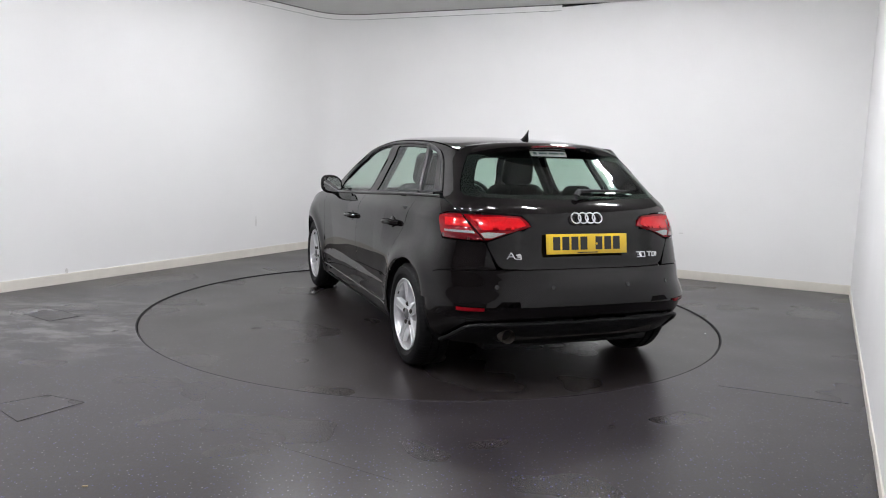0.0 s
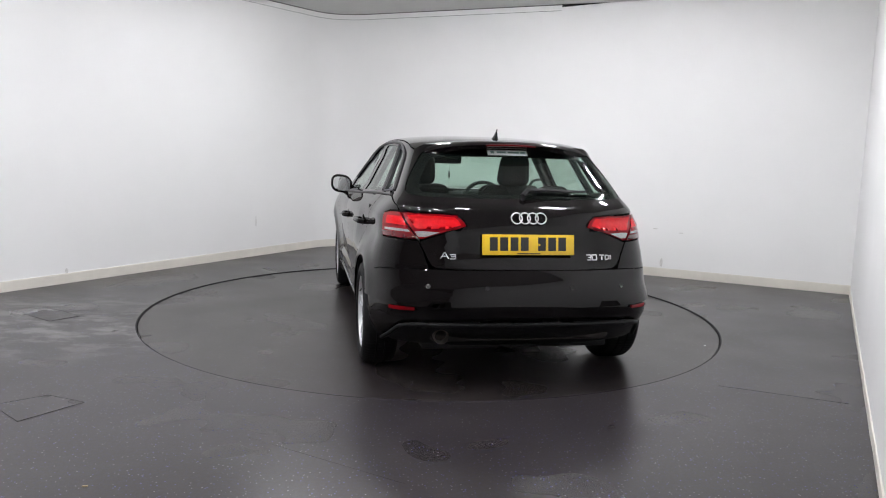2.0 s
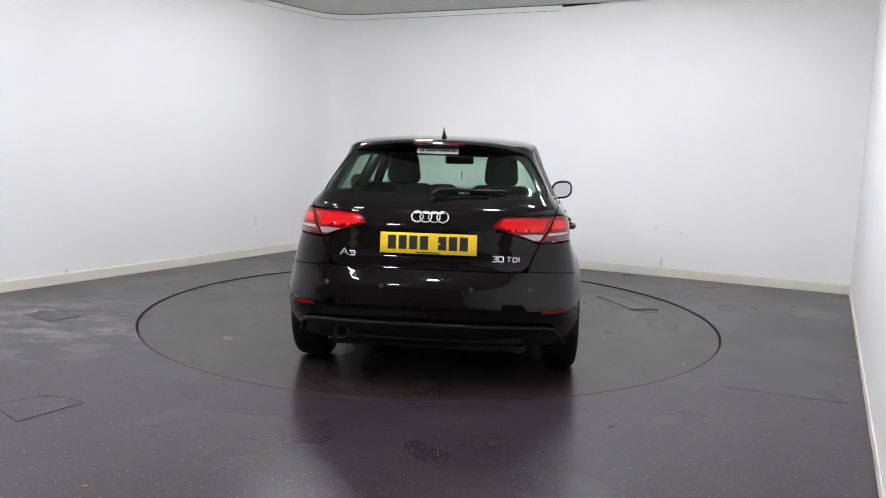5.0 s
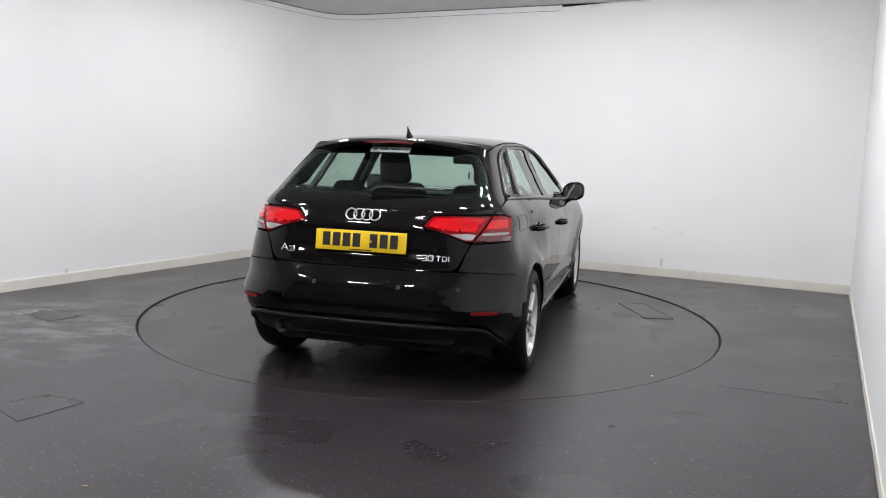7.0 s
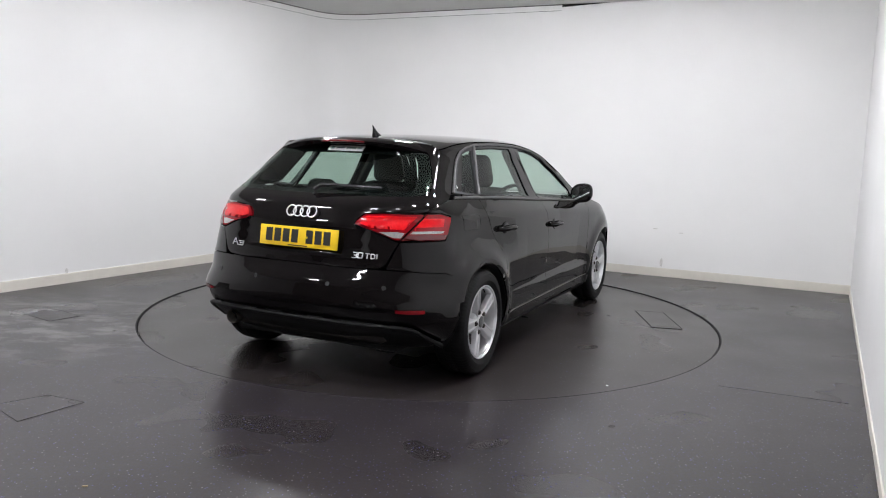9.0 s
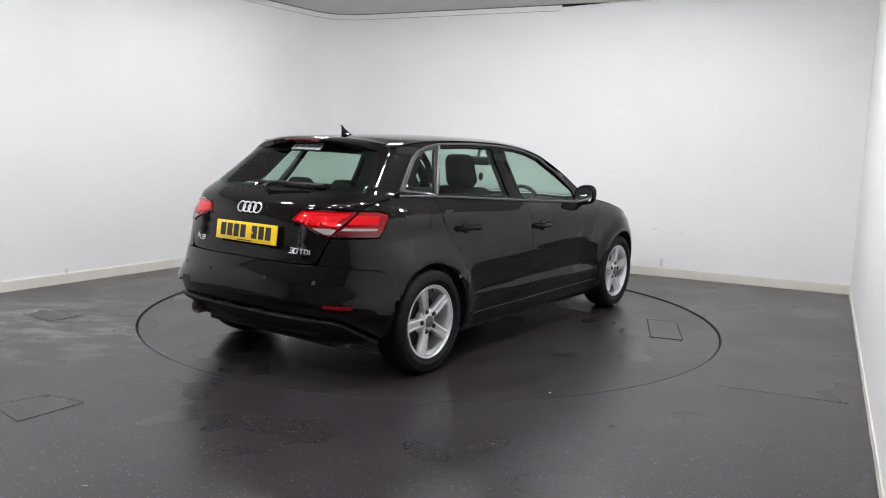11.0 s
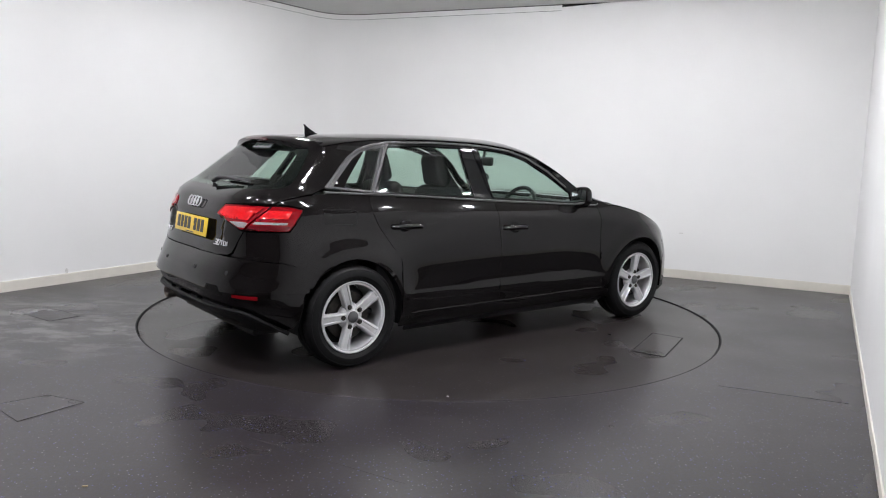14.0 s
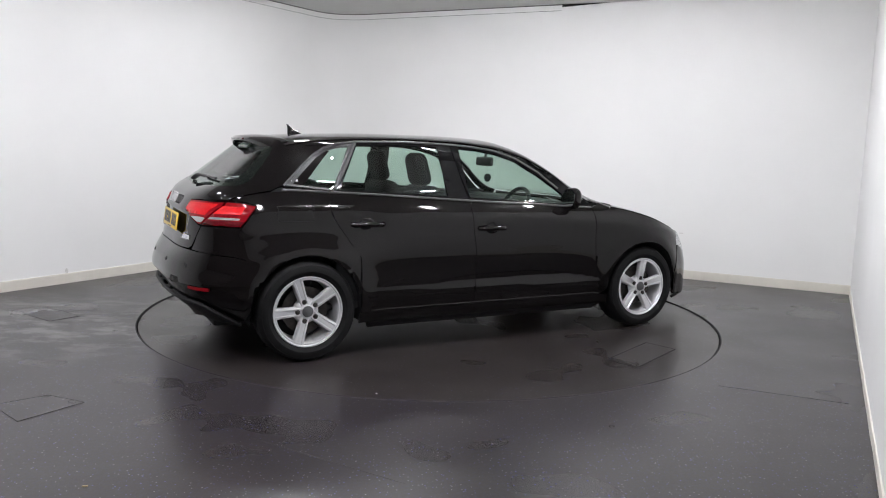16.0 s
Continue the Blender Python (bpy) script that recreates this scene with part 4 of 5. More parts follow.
    lathe(bm, [(0.032, 0.2), (0.035, 0.0), (0.039, -0.014), (0.0415, 0.0), (0.039, 0.2)], "y", 28, (-0.47, -1.972, 0.300))
    part("exhaust_pipe", bm, STEEL, car, "dull steel tailpipe")

    # ---- number plate, badges, sticker, wiper
    bm = bmesh.new()
    box(bm, (0, 0, 0), (0.522, 0.006, 0.112), 0.002)
    plate_ob = part("number_plate", bm, YELLOW, tail, "yellow rear number plate")
    plate_ob.matrix_basis = pose(0.0, -1.981, 0.808, -8, 0, 0)
    for k, x in enumerate((-0.205, -0.147, -0.089, -0.031, 0.067, 0.125, 0.183)):
        bm = bmesh.new()
        box(bm, (x + 0.008, -0.0035, 0.004), (0.044, 0.002, 0.074))
        part("plate_mark", bm, INK, plate_ob, "black bar for a plate character", smooth=False)
    bm = bmesh.new()
    box(bm, (0, -0.0035, -0.048), (0.13, 0.0015, 0.006))
    part("plate_mark", bm, INK, plate_ob, "fine printed bar on the plate", smooth=False)
    for x in (-0.07, 0.10):
        bm = bmesh.new()
        lathe(bm, [(0.007, 0), (0.005, -0.004), (0.001, -0.005)], "y", 12, (x - 0.04, -0.003, 0.0))
        part("plate_screw", bm, YELLOW, plate_ob)
    for k in range(4):
        bm = bmesh.new()
        R, r = 0.0305, 0.0042
        cx = 0.003 + (k - 1.5) * 0.0455
        rows = []
        for i in range(40):
            t = 2 * math.pi * i / 40
            rows.append([bm.verts.new((cx + (R + r * math.cos(w)) * math.cos(t), r * math.sin(w), (R + r * math.cos(w)) * math.sin(t))) for w in [2 * math.pi * j / 8 for j in range(8)]])
        for i in range(40):
            for j in range(8):
                bm.faces.new((rows[i][j], rows[(i + 1) % 40][j], rows[(i + 1) % 40][(j + 1) % 8], rows[i][(j + 1) % 8]))
        bmesh.ops.recalc_face_normals(bm, faces=bm.faces)
        ob = part("chrome_ring", bm, CHROME, tail, "interlocked chrome ring")
        ob.matrix_basis = pose(0, -1.956, 0.951, -22, 0, 0)

    def badge(x0, x1, z0, strokes, name):
        for (ax, az), (bx, bz) in strokes:
            bm = bmesh.new()
            pts = []
            for u, w in ((ax, az), (bx, bz)):
                x = x0 + (x1 - x0) * u
                z = z0 + 0.036 * w
                p = on_tail(tail_s(x=x, z=z), z)
                pts.append(p + Vector((0.7 * x, -1.0, 0.06)).normalized() * 0.004)
            tube(bm, pts, 0.0036, 6)
            part(name, bm, CHROME, tail, "chrome badge bar")

    badge(-0.482, -0.400, 0.728, (((0.0, 0), (0.27, 1)), ((0.27, 1), (0.54, 0)), ((0.12, 0.38), (0.42, 0.38)), ((0.62, 0.62), (0.98, 0.62)), ((0.98, 0.62), (0.98, 0)), ((0.98, 0), (0.62, 0)), ((0.70, 0.33), (0.98, 0.33))), "badge_bar")
    badge(0.345, 0.490, 0.724, (((0.0, 0.72), (0.16, 0.72)), ((0.16, 0.72), (0.16, 0)), ((0.16, 0), (0.0, 0)), ((0.05, 0.36), (0.16, 0.36)), ((0.22, 0.72), (0.40, 0.72)), ((0.22, 0), (0.40, 0)), ((0.22, 0.72), (0.22, 0)), ((0.40, 0.72), (0.40, 0)),
                                ((0.52, 0.72), (0.70, 0.72)), ((0.61, 0.72), (0.61, 0)), ((0.76, 0.72), (0.76, 0)), ((0.76, 0.72), (0.90, 0.62)), ((0.90, 0.62), (0.90, 0.1)), ((0.90, 0.1), (0.76, 0)), ((0.98, 0.72), (0.98, 0))), "badge_bar")
    st = [(tail_s(x=x, z=z), z) for x, z in ((-0.130, 1.283), (0.115, 1.283), (0.115, 1.312), (-0.130, 1.312))]
    stick = panel("window_sticker", st, on_tail, STICKER, tail, "white dealer sticker on the rear window", lift=0.002, thick=0.002)
    for x, w, h in ((-0.100, 0.022, 0.014), (-0.045, 0.055, 0.009), (0.03, 0.07, 0.009), (0.088, 0.03, 0.009)):
        zz = 1.2985
        q = [(tail_s(x=x + a, z=zz + b), zz + b) for a, b in ((-w / 2, -h / 2), (w / 2, -h / 2), (w / 2, h / 2), (-w / 2, h / 2))]
        panel("printed_bar", q, on_tail, STICKER_INK, stick, lift=0.0035, thick=0.001)

    def over_glass(x, z, d):
        p = on_tail(tail_s(x=x if abs(x) > 0.003 else 0.003, z=z), z)
        return p + Vector((0.15 * x, -0.68, 0.73)) * d
    bm = bmesh.new()
    tube(bm, [over_glass(0.0, 1.045, 0.0), over_glass(0.0, 1.050, 0.025), over_glass(0.03, 1.066, 0.035), over_glass(0.10, 1.072, 0.032), over_glass(0.22, 1.074, 0.026), over_glass(0.30, 1.073, 0.022)],
         [0.02, 0.021, 0.019, 0.014, 0.010, 0.007], 10, 0.7)
    wiper = part("rear_wiper", bm, PLASTIC, tail, "black rear wiper arm")
    bm = bmesh.new()
    tube(bm, [over_glass(0.08 + 0.036 * k, 1.086 - 0.0004 * k, 0.012) for k in range(10)], 0.007, 6)
    part("wiper_blade", bm, TRIM, wiper, "thin black wiper blade")

    # ---- roof, screen, bonnet
    roof = [(-1.40, -0.985), (-1.3, -0.99), (-0.9, -0.99), (-0.4, -0.99), (0.0, -0.99), (0.16, -0.985), (0.22, -0.8), (0.27, -0.5), (0.30, 0.0), (0.27, 0.5), (0.22, 0.8), (0.16, 0.985),
            (0.0, 0.99), (-0.4, 0.99), (-0.9, 0.99), (-1.3, 0.99), (-1.40, 0.985)]
    panel("roof", roof, on_top, PAINT, car, "glossy black roof", step=0.045, heart=(0, 0, 0.6), thick=0.012)
    liner = [(-1.3, -0.93), (-0.9, -0.93), (0.0, -0.93), (0.12, -0.8), (0.17, 0.0), (0.12, 0.8), (0.0, 0.93), (-0.9, 0.93), (-1.3, 0.93)]
    panel("headliner", liner, on_top, LINER, car, "pale cloth headliner", step=0.08, lift=-0.03, thick=0.01)
    screen = [(0.225, -0.78), (0.275, -0.5), (0.305, 0.0), (0.275, 0.5), (0.225, 0.78), (0.30, 0.87), (0.5, 0.89), (0.75, 0.90), (0.95, 0.90), (1.06, 0.80), (1.13, 0.45), (1.15, 0.0),
              (1.13, -0.45), (1.06, -0.80), (0.95, -0.90), (0.75, -0.90), (0.5, -0.89), (0.30, -0.87)]
    panel("windscreen", screen, on_top, GLASS, car, "green tinted windscreen", step=0.06, lift=-0.004, thick=0.0)
    pillar = [(0.165, 0.985), (0.225, 0.785), (0.30, 0.875), (0.5, 0.895), (0.75, 0.905), (0.95, 0.905), (0.97, 0.985), (0.8, 0.992), (0.5, 0.992), (0.3, 0.992)]
    both("windscreen_pillar", pillar, on_top, PAINT, car, step=0.04)
    cowl = [(1.065, -0.79), (1.135, -0.45), (1.155, 0.0), (1.135, 0.45), (1.065, 0.79), (0.96, 0.91), (1.0, 0.985), (1.10, 0.83), (1.19, 0.45), (1.205, 0.0), (1.19, -0.45), (1.10, -0.83), (1.0, -0.985), (0.96, -0.91)]
    panel("cowl", cowl, on_top, PLASTIC, car, "black plastic wiper cowl", step=0.04, lift=-0.008)
    hood = [(1.005, -0.99), (1.105, -0.83), (1.195, -0.45), (1.21, 0.0), (1.195, 0.45), (1.105, 0.83), (1.005, 0.99), (1.2, 0.97), (1.5, 0.955), (1.75, 0.94), (1.90, 0.88), (2.0, 0.6), (2.05, 0.3), (2.06, 0.0),
            (2.05, -0.3), (2.0, -0.6), (1.90, -0.88), (1.75, -0.94), (1.5, -0.955), (1.2, -0.97)]
    panel("bonnet", hood, on_top, PAINT, car, "glossy black bonnet", step=0.05)

    # ---- nose
    def ns(pts):
        return [(nose_s(y=a, z=z), z) if k == "y" else (nose_s(x=a, z=z), z) for k, a, z in pts]
    h = ns([("x", 0.02, 0.245), ("x", 0.45, 0.235), ("y", 1.80, 0.20), ("y", 1.70, 0.215), ("y", 1.668, 0.30), ("y", 1.668, 0.40), ("y", 1.71, 0.55), ("y", 1.735, 0.60), ("x", 0.62, 0.50), ("x", 0.45, 0.50), ("x", 0.40, 0.30), ("x", 0.02, 0.30)])
    full = h + [(-s, z) for s, z in h[::-1]]
    fb = panel("front_bumper", full, on_nose, PAINT, car, "glossy black front bumper", step=0.03, thick=0.02)
    g = ns([("x", 0.02, 0.31), ("x", 0.385, 0.31), ("x", 0.43, 0.50), ("x", 0.40, 0.66), ("x", 0.02, 0.69)])
    gr = panel("grille", g + [(-s, z) for s, z in g[::-1]], on_nose, GLOSS_BLACK, car, "black front grille", step=0.04, lift=-0.02)
    for k in range(7):
        z = 0.35 + 0.048 * k
        bm = bmesh.new()
        tube(bm, [on_nose(nose_s(x=x if abs(x) > 0.01 else 0.01, z=z), z) for x in (-0.38, -0.2, 0.0, 0.2, 0.38)], 0.006, 6)
        part("grille_bar", bm, CHROME if k in (0, 6) else TRIM, gr)
    lip = ns([("x", 0.02, 0.155), ("x", 0.45, 0.15), ("y", 1.86, 0.15), ("y", 1.74, 0.165), ("y", 1.71, 0.19), ("y", 1.79, 0.195), ("x", 0.45, 0.23), ("x", 0.02, 0.24)])
    panel("front_lip", lip + [(-s, z) for s, z in lip[::-1]], on_nose, PLASTIC, fb, "black plastic front lip", step=0.03, thick=0.02)
    hl = ns([("x", 0.45, 0.52), ("x", 0.62, 0.515), ("y", 1.80, 0.60), ("y", 1.73, 0.645), ("y", 1.76, 0.685), ("y", 1.86, 0.69), ("x", 0.60, 0.68), ("x", 0.45, 0.665)])
    for mir in (False, True):
        a = panel("headlamp", hl, on_nose, CLEAR_LENS, car, "clear swept-back headlamp", mirror=mir, step=0.03, lift=-0.03, thick=0.03)
        panel("headlamp_lens", hl, on_nose, LAMP_GLASS, a, mirror=mir, step=0.03, lift=0.002, thick=0.0)

    # ---- spoiler, brake light, aerial
    bm = bmesh.new()
    xs = [-0.50 + 0.05 * k for k in range(21)]
    prof_rows = []
    for x in xs:
        f = abs(x) / 0.50
        tip = -1.556 + 0.38 * x * x
        zt0 = on_top(-1.33, max(-0.97, min(0.97, x / side(-1.33, curve(-1.33, RAIL))))).z + 0.003
        zt1 = zt0 - 0.016 - 0.016 * f**3
        zb = zt1 - 0.026 - 0.024 * f * f
        mid_y = (tip - 1.36) / 2
        prof_rows.append([bm.verts.new(v) for v in ((x, -1.335, zt0 - 0.006), (x, -1.36, zt0), (x, mid_y, (zt0 + zt1) / 2 + 0.007), (x, tip + 0.018, zt1 + 0.004), (x, tip, zt1 - 0.008), (x, tip + 0.012, zb), (x, tip + 0.05, zb - 0.006), (x, tip + 0.12, zb))])
    for i in range(len(xs) - 1):
        for k in range(7):
            bm.faces.new((prof_rows[i][k], prof_rows[i + 1][k], prof_rows[i + 1][k + 1], prof_rows[i][k + 1]))
    bm.faces.new(prof_rows[0])
    bm.faces.new(prof_rows[-1][::-1])
    bmesh.ops.recalc_face_normals(bm, faces=bm.faces)
    sp = part("spoiler", bm, PAINT, tail, "black roof spoiler over the rear window")
    bm = bmesh.new()
    rows_ = []
    for k in range(13):
        x = -0.15 + 0.025 * k
        zt = 1.343 - 0.25 * x * x
        tip = -1.553 + 0.38 * x * x
        rows_.append(Vector((x, tip, zt)))
    tube(bm, rows_, 0.007, 8)
    part("high_brake_light", bm, RED_DEEP, sp, "narrow dark red high brake light")
    bm = bmesh.new()
    base_z = 1.377
    rows_ = []
    for t in [k / 8 for k in range(9)]:
        zz = base_z + 0.066 * t
        ln, wd = 0.050 * (1 - t) ** 1.5 + 0.0055, 0.019 * (1 - t) ** 1.8 + 0.0028
        yc = -1.145 - 0.060 * t ** 0.8
        rows_.append([bm.verts.new((wd * math.sin(a), yc + ln * math.cos(a), zz)) for a in [2 * math.pi * j / 14 for j in range(14)]])
    for i in range(8):
        for j in range(14):
            bm.faces.new((rows_[i][j], rows_[i][(j + 1) % 14], rows_[i + 1][(j + 1) % 14], rows_[i + 1][j]))
    bm.faces.new(rows_[-1])
    bmesh.ops.recalc_face_normals(bm, faces=bm.faces)
    part("roof_aerial", bm, GLOSS_BLACK, car, "black shark-fin roof aerial")

    # ---- door mirrors and handles
    for mir in (False, True):
        k = -1 if mir else 1
        bm = bmesh.new()
        bmesh.ops.create_uvsphere(bm, u_segments=28, v_segments=18, radius=1.0)
        for v in bm.verts:
            x, y, z = v.co
            y2 = max(y, -0.55)
            sx = 0.090 * (1.0 - 0.06 * z)
            v.co = Vector((k * (0.866 + sx * (abs(x) ** 0.75) * math.copysign(1, x)), 0.602 + 0.050 * y2, 0.982 + 0.077 * (abs(z) ** 0.75) * math.copysign(1, z) + 0.012 * x))
        bmesh.ops.recalc_face_normals(bm, faces=bm.faces)
        mo = part("door_mirror", bm, PAINT, doors["f", mir], "black door mirror housing")
        bm = bmesh.new()
        for t in (0,):
            ring = [bm.verts.new((k * (0.866 + 0.072 * math.copysign(abs(math.cos(a)) ** 0.7, math.cos(a))), 0.5715, 0.982 + 0.058 * math.copysign(abs(math.sin(a)) ** 0.7, math.sin(a)) + 0.010 * math.cos(a))) for a in [2 * math.pi * j / 32 for j in range(32)]]
            ring2 = [bm.verts.new((v.co.x, 0.577, v.co.z)) for v in ring]
            bm.faces.new(ring)
            for j in range(32):
                bm.faces.new((ring[j], ring[(j + 1) % 32], ring2[(j + 1) % 32], ring2[j]))
        bmesh.ops.recalc_face_normals(bm, faces=bm.faces)
        part("mirror_glass", bm, MIRROR, mo, "mirror glass")
        bm = bmesh.new()
        tube(bm, [(k * 0.780, 0.60, 0.900), (k * 0.815, 0.60, 0.905), (k * 0.838, 0.602, 0.915), (k * 0.856, 0.604, 0.935)], [0.034, 0.035, 0.03, 0.032], 12, 0.6)
        part("mirror_foot", bm, GLOSS_BLACK, mo, "gloss black mirror foot")
        for key, y0, z0 in (("r", -0.925, 0.828), ("f", -0.036, 0.787)):
            bm = bmesh.new()
            ys = [-0.097 + 0.0195 * j for j in range(11)]
            pts, rad = [], []
            for j, dy in enumerate(ys):
                t = abs(dy) / 0.0975
                xs_ = side(y0 + dy, z0) + 0.036 * max(0.0, 1 - t**5) ** 0.6 - (0.004 if t > 0.9 else 0)
                pts.append((k * xs_, y0 + dy, z0 + 0.004 * (1 - t)))
                rad.append(0.0178)
            tube(bm, pts, rad, 10, 0.9)
            part("door_handle", bm, PAINT, doors[key, mir], "black bar door handle")
            bm = bmesh.new()
            bmesh.ops.create_uvsphere(bm, u_segments=24, v_segments=12, radius=1.0)
            for v in bm.verts:
                v.co = Vector((k * (side(y0, z0) - 0.003 + 0.009 * v.co.x), y0 + 0.055 * v.co.y, z0 - 0.002 + 0.043 * v.co.z))
            part("handle_cup", bm, GLOSS_BLACK, doors[key, mir], "dark recess behind the handle")

    # ---- underside, wheel housings, interior
    bm = bmesh.new()
    box(bm, (0, 0.05, 0.215), (1.10, 3.75, 0.05), 0.015)
    box(bm, (0, -0.02, 0.215), (1.60, 1.78, 0.05), 0.015)
    part("underbody", bm, PLASTIC, car, "dark underbody")
    bm = bmesh.new()
    box(bm, (0, -1.72, 0.33), (1.05, 0.42, 0.16), 0.04)
    part("rear_silencer", bm, IRON, car, "dark exhaust silencer")
    for cy in (-AXLE, AXLE):
        for k in (-1, 1):
            bm = bmesh.new()
            pts = arch(cy, 0.347, 0.22, 20)
            a = [bm.verts.new((k * 0.50, y, z)) for y, z in pts]
            b = [bm.verts.new((k * (side(y, z) - 0.016), y, z)) for y, z in pts]
            for i in range(len(pts) - 1):
                bm.faces.new((a[i], a[i + 1], b[i + 1], b[i]))
            bm.faces.new(a)
            bmesh.ops.recalc_face_normals(bm, faces=bm.faces)
            part("wheel_housing", bm, PLASTIC, car, "black wheel housing")
    # door linings, boot sides and shelf keep the cabin dark
    for k in (-1, 1):
        bm = bmesh.new()
        box(bm, (k * 0.765, -0.15, 0.62), (0.05, 1.95, 0.66), 0.02)
        part("door_lining", bm, DASH, car, "black inner door lining")
        bm = bmesh.new()
        box(bm, (k * 0.585, -1.42, 0.70), (0.06, 0.56, 0.52), 0.02)
        part("boot_lining", bm, DASH, car, "black boot side lining")
    bm = bmesh.new()
    box(bm, (0, -1.42, 0.985), (1.20, 0.50, 0.03), 0.01)
    part("parcel_shelf", bm, DASH, car, "black parcel shelf")
    bm = bmesh.new()
    box(bm, (0, -0.2, 0.30), (1.5, 2.6, 0.04), 0.01)
    part("cabin_floor", bm, DASH, car, "black cabin floor")

    def seat(x, y, width, back_h, name, lean=14, heads=((0.0,),)):
        s_ = bmesh.new()
        box(s_, (x, y, 0.50), (width, 0.52, 0.16), 0.06, 3)
        st_ = part(name, s_, FABRIC, car, "charcoal cloth seat")
        bm = bmesh.new()
        m = Matrix.Translation((x, y - 0.24, 0.52)) @ Matrix.Rotation(radians(lean), 4, "X")
        vs = box(bm, (0, 0, back_h / 2), (width, 0.13, back_h), 0.055, 3)
        for v in vs:
            t = max(0.0, (v.co.z - back_h * 0.6) / (back_h * 0.4))
            v.co.x *= 1 - 0.22 * t * t
        for v in vs:
            v.co = m @ v.co
        part("backrest", bm, FABRIC, st_, "charcoal cloth backrest")
        for hx, hw in heads:
            bm = bmesh.new()
            vs = box(bm, (hx, 0.01, back_h + 0.115), (hw, 0.10, 0.235), 0.05, 3)
            for v in vs:
                t = (v.co.z - back_h - 0.04) / 0.19
                v.co.x = hx + (v.co.x - hx) * (1 - 0.18 * max(0, t) ** 2)
                v.co = m @ v.co
            part("headrest", bm, FABRIC, st_, "charcoal headrest")
            bm = bmesh.new()
            for dx in (-0.05, 0.05):
                tube(bm, [m @ Vector((hx + dx, 0.0, back_h - 0.02)), m @ Vector((hx + dx, 0.0, back_h + 0.07))], 0.006, 8)
            part("headrest_post", bm, CHROME, st_, "steel headrest posts")

    for x in (-0.36, 0.36):
        seat(x, 0.02, 0.52, 0.54, "front_seat", heads=((0.0, 0.25),))
    seat(0.0, -0.78, 1.24, 0.36, "rear_bench", lean=18, heads=((-0.40, 0.24), (0.0, 0.22), (0.40, 0.24)))
    bm = bmesh.new()
    vs = box(bm, (0, 0.86, 0.80), (1.46, 0.50, 0.26), 0.08, 3)
    for v in vs:
        v.co.z -= 0.10 * max(0, v.co.y - 0.80)
    box(bm, (0.36, 0.66, 0.905), (0.34, 0.16, 0.07), 0.03, 3)
    part("dashboard", bm, DASH, car, "soft black dashboard")
    bm = bmesh.new()
    m = Matrix.Translation((0.345, 0.455, 0.858)) @ Matrix.Rotation(radians(-24), 4, "X")
    rows_ = []
    for i in range(36):
        t = 2 * math.pi * i / 36
        rows_.append([bm.verts.new(m @ Vector(((0.178 + 0.016 * math.cos(w)) * math.cos(t), 0.016 * math.sin(w), (0.178 + 0.016 * math.cos(w)) * math.sin(t)))) for w in [2 * math.pi * j / 8 for j in range(8)]])
    for i in range(36):
        for j in range(8):
            bm.faces.new((rows_[i][j], rows_[(i + 1) % 36][j], rows_[(i + 1) % 36][(j + 1) % 8], rows_[i][(j + 1) % 8]))
    box(bm, (0, 0.02, -0.01), (0.13, 0.05, 0.11), 0.03, 3, m)
    box(bm, (0, 0.015, 0.0), (0.34, 0.02, 0.035), 0.008, 2, m)
    box(bm, (0, 0.015, -0.09), (0.035, 0.02, 0.16), 0.008, 2, m)
    bmesh.ops.recalc_face_normals(bm, faces=bm.faces)
    part("steering_wheel", bm, DASH, car, "black steering wheel")
    bm = bmesh.new()
    box(bm, (0, 0.39, 1.212), (0.235, 0.035, 0.070), 0.022, 3)
    tube(bm, [(0, 0.395, 1.235), (0, 0.41, 1.31)], 0.012, 8)
    part("interior_mirror", bm, DASH, car, "black interior mirror")
    bm = bmesh.new()
    tube(bm, [(0.02, 0.41, 1.18), (0.02, 0.41, 1.10)], 0.001, 6)
    lathe(bm, [(0.001, -0.003), (0.030, -0.003), (0.033, 0.0), (0.030, 0.003), (0.001, 0.003)], "x", 24, (0.02, 0.41, 1.085))
    part("hanging_disc", bm, TRIM, car, "small dark disc hanging from the mirror")
    for k in (-1, 1):
        bm = bmesh.new()
        box(bm, (k * 0.655, -0.30, 1.14), (0.03, 0.10, 0.38), 0.012, 2, Matrix.Translation((k * 0.612, -0.25, 1.14)) @ Matrix.Rotation(radians(-28 * k), 4, "Y") @ Matrix.Translation((-k * 0.655, 0.3, -1.14)))
        part("pillar_lining", bm, DASH, car, "black pillar lining")

    # ---- wheels
    def wheel(x, y, k, spin, axle_name):
        root_m = pose(x, y, HUB - SUNK) @ (Matrix.Identity(4) if k > 0 else Matrix.Rotation(math.pi, 4, "Z"))
        bm = bmesh.new()
        lathe(bm, [(0.170, -0.185), (0.210, -0.180), (0.216, -0.17), (0.203, -0.15), (0.195, -0.09), (0.199, -0.03), (0.208, -0.012), (0.2170, -0.004), (0.2200, 0.0), (0.2175, 0.003), (0.2125, 0.0025), (0.2095, -0.002), (0.2075, -0.007), (0.198, -0.0075), (0.1955, -0.012), (0.192, -0.030), (0.187, -0.09), (0.187, -0.16)], "x", 72)
        bmesh.ops.recalc_face_normals(bm, faces=bm.faces)
        rim = part("wheel", bm, ALLOY, car, "silver five-spoke alloy wheel")
        rim.matrix_basis = root_m
        bm = bmesh.new()
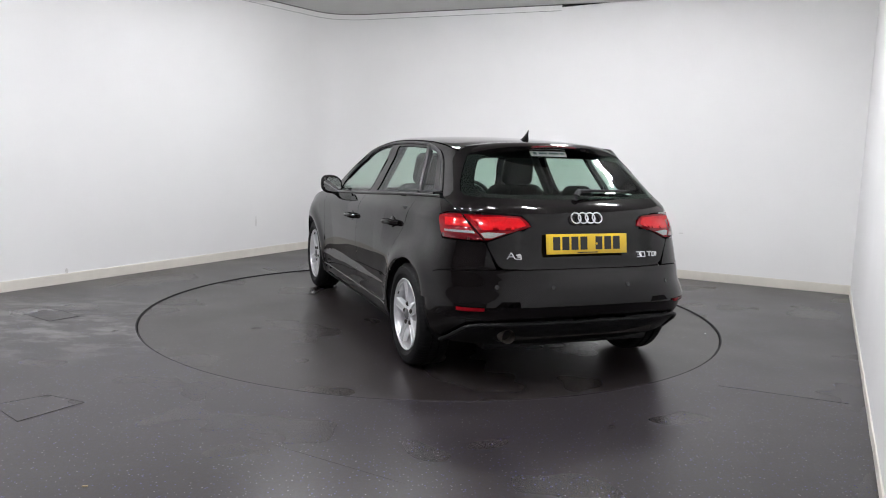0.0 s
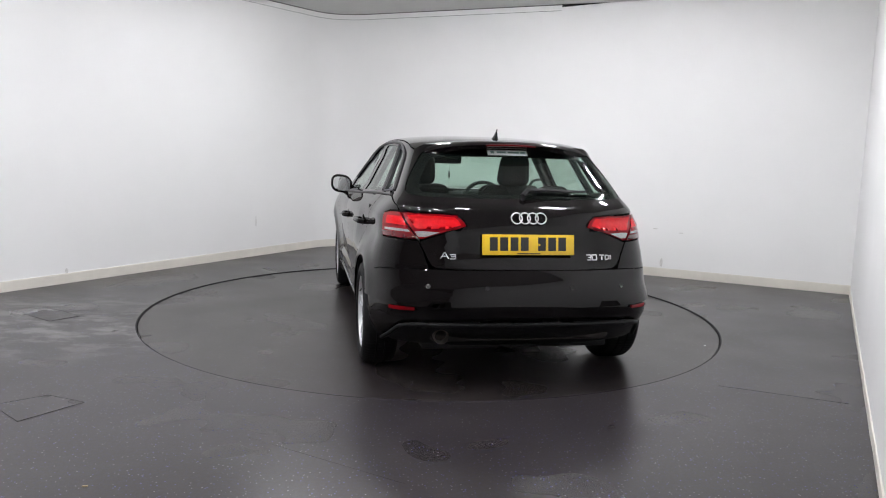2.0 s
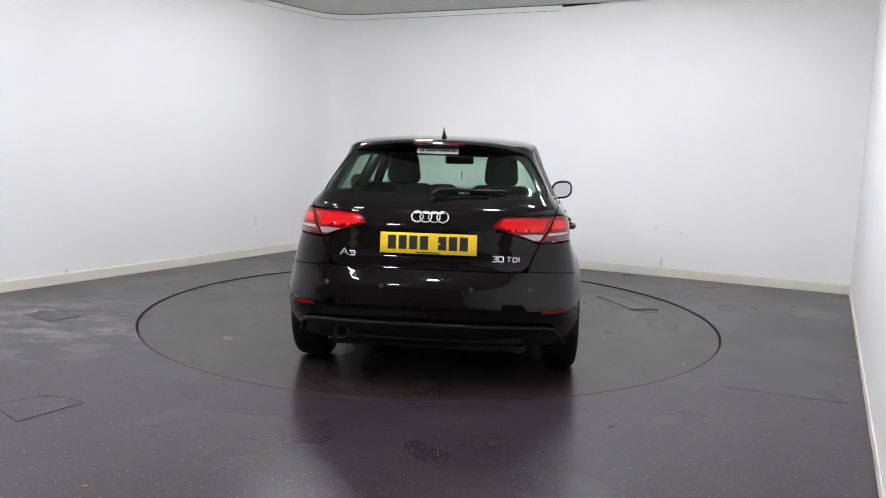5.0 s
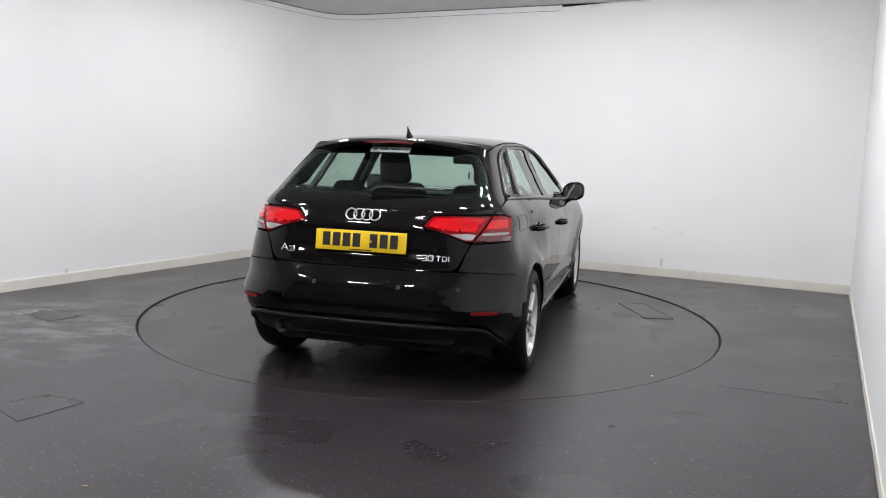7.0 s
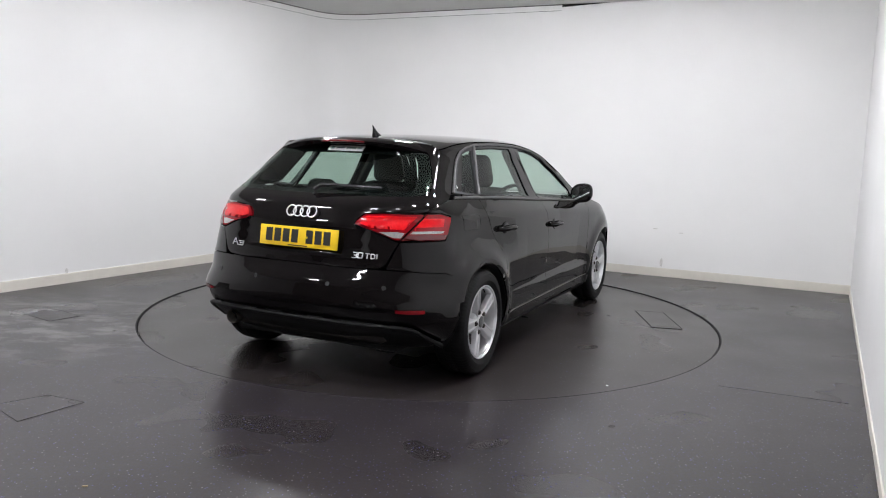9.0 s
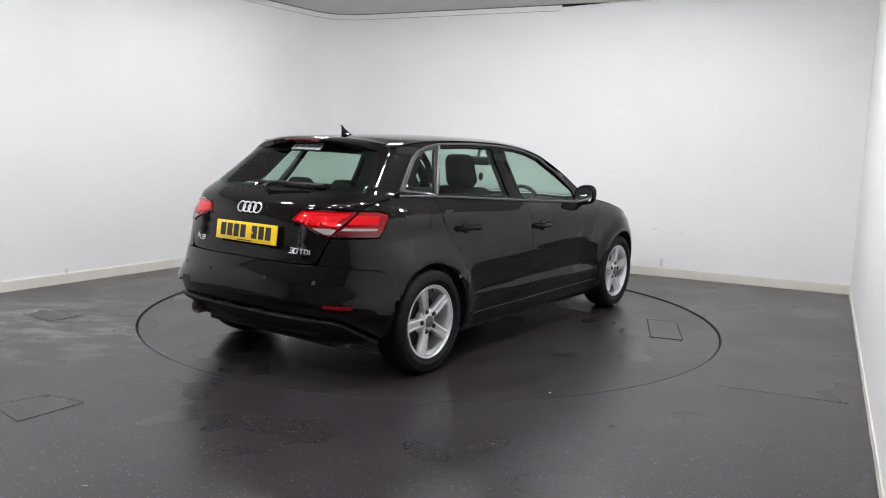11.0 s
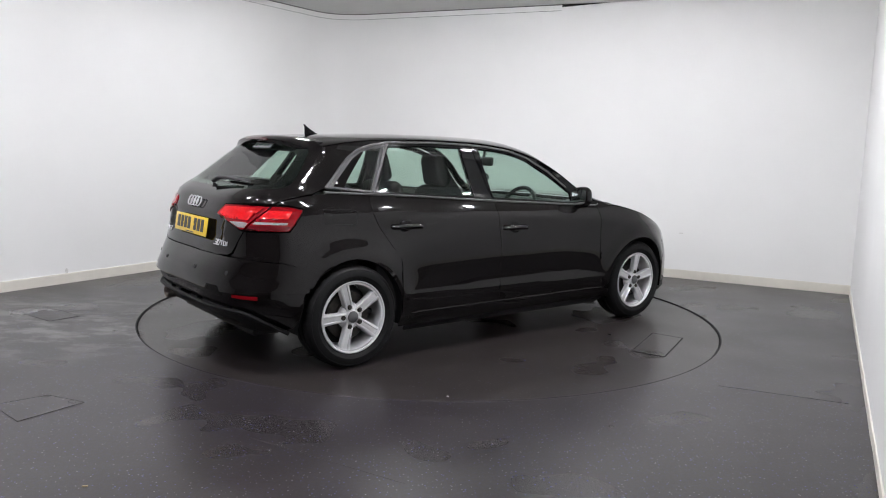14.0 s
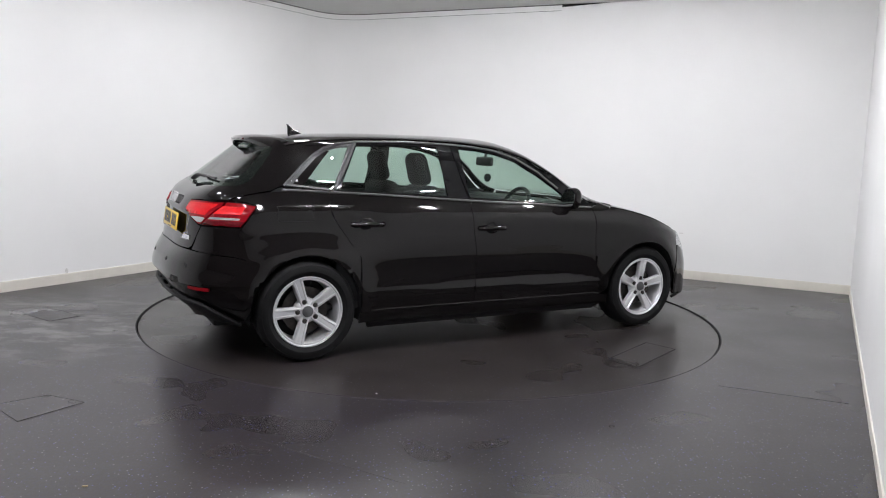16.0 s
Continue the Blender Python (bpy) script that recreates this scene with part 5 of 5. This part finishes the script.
        lathe(bm, [(0.210, -0.178), (0.230, -0.192), (0.262, -0.198), (0.292, -0.188), (0.305, -0.172), (0.3100, -0.155), (0.3115, -0.125), (0.3050, -0.122), (0.3050, -0.116), (0.312, -0.113), (0.3122, -0.075), (0.3055, -0.072),
                   (0.3055, -0.066), (0.3115, -0.063), (0.310, -0.028), (0.305, -0.012), (0.294, 0.004), (0.286, 0.0075), (0.284, 0.006), (0.266, 0.013), (0.248, 0.012), (0.246, 0.010), (0.232, 0.006), (0.221, -0.003), (0.211, -0.012)], "x", 240)
        for v in bm.verts:
            r = math.hypot(v.co.y, v.co.z)
            step_ = round(math.atan2(v.co.z, v.co.y) / (2 * math.pi) * 240) % 3
            if r > 0.293 and step_ == 0:
                v.co.y *= 1 - 0.0028 / r
                v.co.z *= 1 - 0.0028 / r
        bmesh.ops.recalc_face_normals(bm, faces=bm.faces)
        part("tyre", bm, RUBBER, rim, "black rubber tyre")
        for n in range(5):
            a = radians(spin + 72 * n)
            m = Matrix.Rotation(a, 4, "X")
            bm = bmesh.new()
            rows = []
            for r, w, xo, dp in ((0.030, 0.027, -0.021, 0.03), (0.062, 0.0255, -0.017, 0.034), (0.10, 0.0265, -0.012, 0.034), (0.150, 0.0295, -0.008, 0.032), (0.190, 0.0325, -0.005, 0.03), (0.206, 0.0345, -0.005, 0.02)):
                sec = [(-w - 0.005, xo - dp), (-w, xo - 0.004), (-w * 0.80, xo), (-w * 0.55, xo - 0.0005), (-w * 0.45, xo - 0.005), (w * 0.45, xo - 0.005), (w * 0.55, xo - 0.0005), (w * 0.80, xo), (w, xo - 0.004), (w + 0.005, xo - dp)]
                rows.append([bm.verts.new(m @ Vector((px, r, py))) for py, px in sec])
            for i in range(len(rows) - 1):
                for j in range(9):
                    bm.faces.new((rows[i][j], rows[i + 1][j], rows[i + 1][j + 1], rows[i][j + 1]))
            bmesh.ops.recalc_face_normals(bm, faces=bm.faces)
            part("spoke", bm, ALLOY, rim)
            bm = bmesh.new()
            am = Matrix.Rotation(radians(spin + 72 * n), 4, "X")
            c = am @ Vector((0, 0.062, 0))
            lathe(bm, [(0.0150, -0.030), (0.0150, -0.0155), (0.0125, -0.0150), (0.0110, -0.018), (0.0105, -0.012), (0.009, -0.0095), (0.0005, -0.0095)], "x", 16, (0, c.y, c.z))
            part("wheel_bolt", bm, IRON, rim, "dark wheel bolt in its well")
        bm = bmesh.new()
        rr = lathe(bm, [(0.082, -0.06), (0.074, -0.034), (0.064, -0.026), (0.044, -0.0195), (0.038, -0.014), (0.0355, -0.012)], "x", 36)
        bmesh.ops.recalc_face_normals(bm, faces=bm.faces)
        part("hub", bm, ALLOY, rim)
        bm = bmesh.new()
        lathe(bm, [(0.035, -0.014), (0.0345, -0.009), (0.030, -0.006), (0.0005, -0.005)], "x", 32)
        part("hub_cap", bm, HUB_GREY, rim, "dark hub cap")
        bm = bmesh.new()
        lathe(bm, [(0.06, -0.075), (0.145, -0.075), (0.145, -0.095), (0.06, -0.095)], "x", 48)
        lathe(bm, [(0.0005, -0.062), (0.085, -0.062), (0.088, -0.075)], "x", 36)
        part("brake_disc", bm, IRON, rim, "rusty brake disc")
        bm = bmesh.new()
        lathe(bm, [(0.0005, -0.17), (0.195, -0.17)], "x", 36)
        part("backing_plate", bm, GAP, rim, "dark brake backing plate")
        bm = bmesh.new()
        va = radians(spin + 48)
        tube(bm, [(-0.012, 0.196 * math.cos(va), 0.196 * math.sin(va)), (0.0, 0.175 * math.cos(va), 0.175 * math.sin(va))], 0.004, 8)
        part("tyre_valve", bm, RUBBER, rim)

    wheel(0.848, -AXLE, 1, 37, "rear")
    wheel(0.848, AXLE, 1, 85, "front")
    wheel(-0.848, -AXLE, -1, 98, "rear")
    wheel(-0.848, AXLE, -1, 60, "front")
    return car


# ---------------------------------------------------------------- all together
build_room()
build_lights()
crumb = build_room_things()
turntable = build_turntable()
car_thing = build_car()


def motions():
    """The turntable turns evenly and carries the car round with it."""
    times = [0.1 * k for k in range(5)] + [0.5 * k for k in range(1, 32)] + [15.6, 15.7, 15.8, 15.9, 16.0]
    table_rows, car_rows, crumb_rows = [], [], []
    for t in times:
        a = TURN_0 + TURN_RATE * t
        m = pose(TABLE[0], TABLE[1], 0, 0, 0, a)
        disc = pose(TABLE[0], TABLE[1], -SUNK, 0, 0, a)
        table_rows.append((t, disc))
        crumb_rows.append((t, disc @ pose(1.743, -1.206, 0.0)))
        car_rows.append((t, m @ pose(CAR_OFF[0], CAR_OFF[1], 0.0)))
    walk(turntable, table_rows)
    walk(car_thing, car_rows)
    walk(crumb, crumb_rows)


motions()
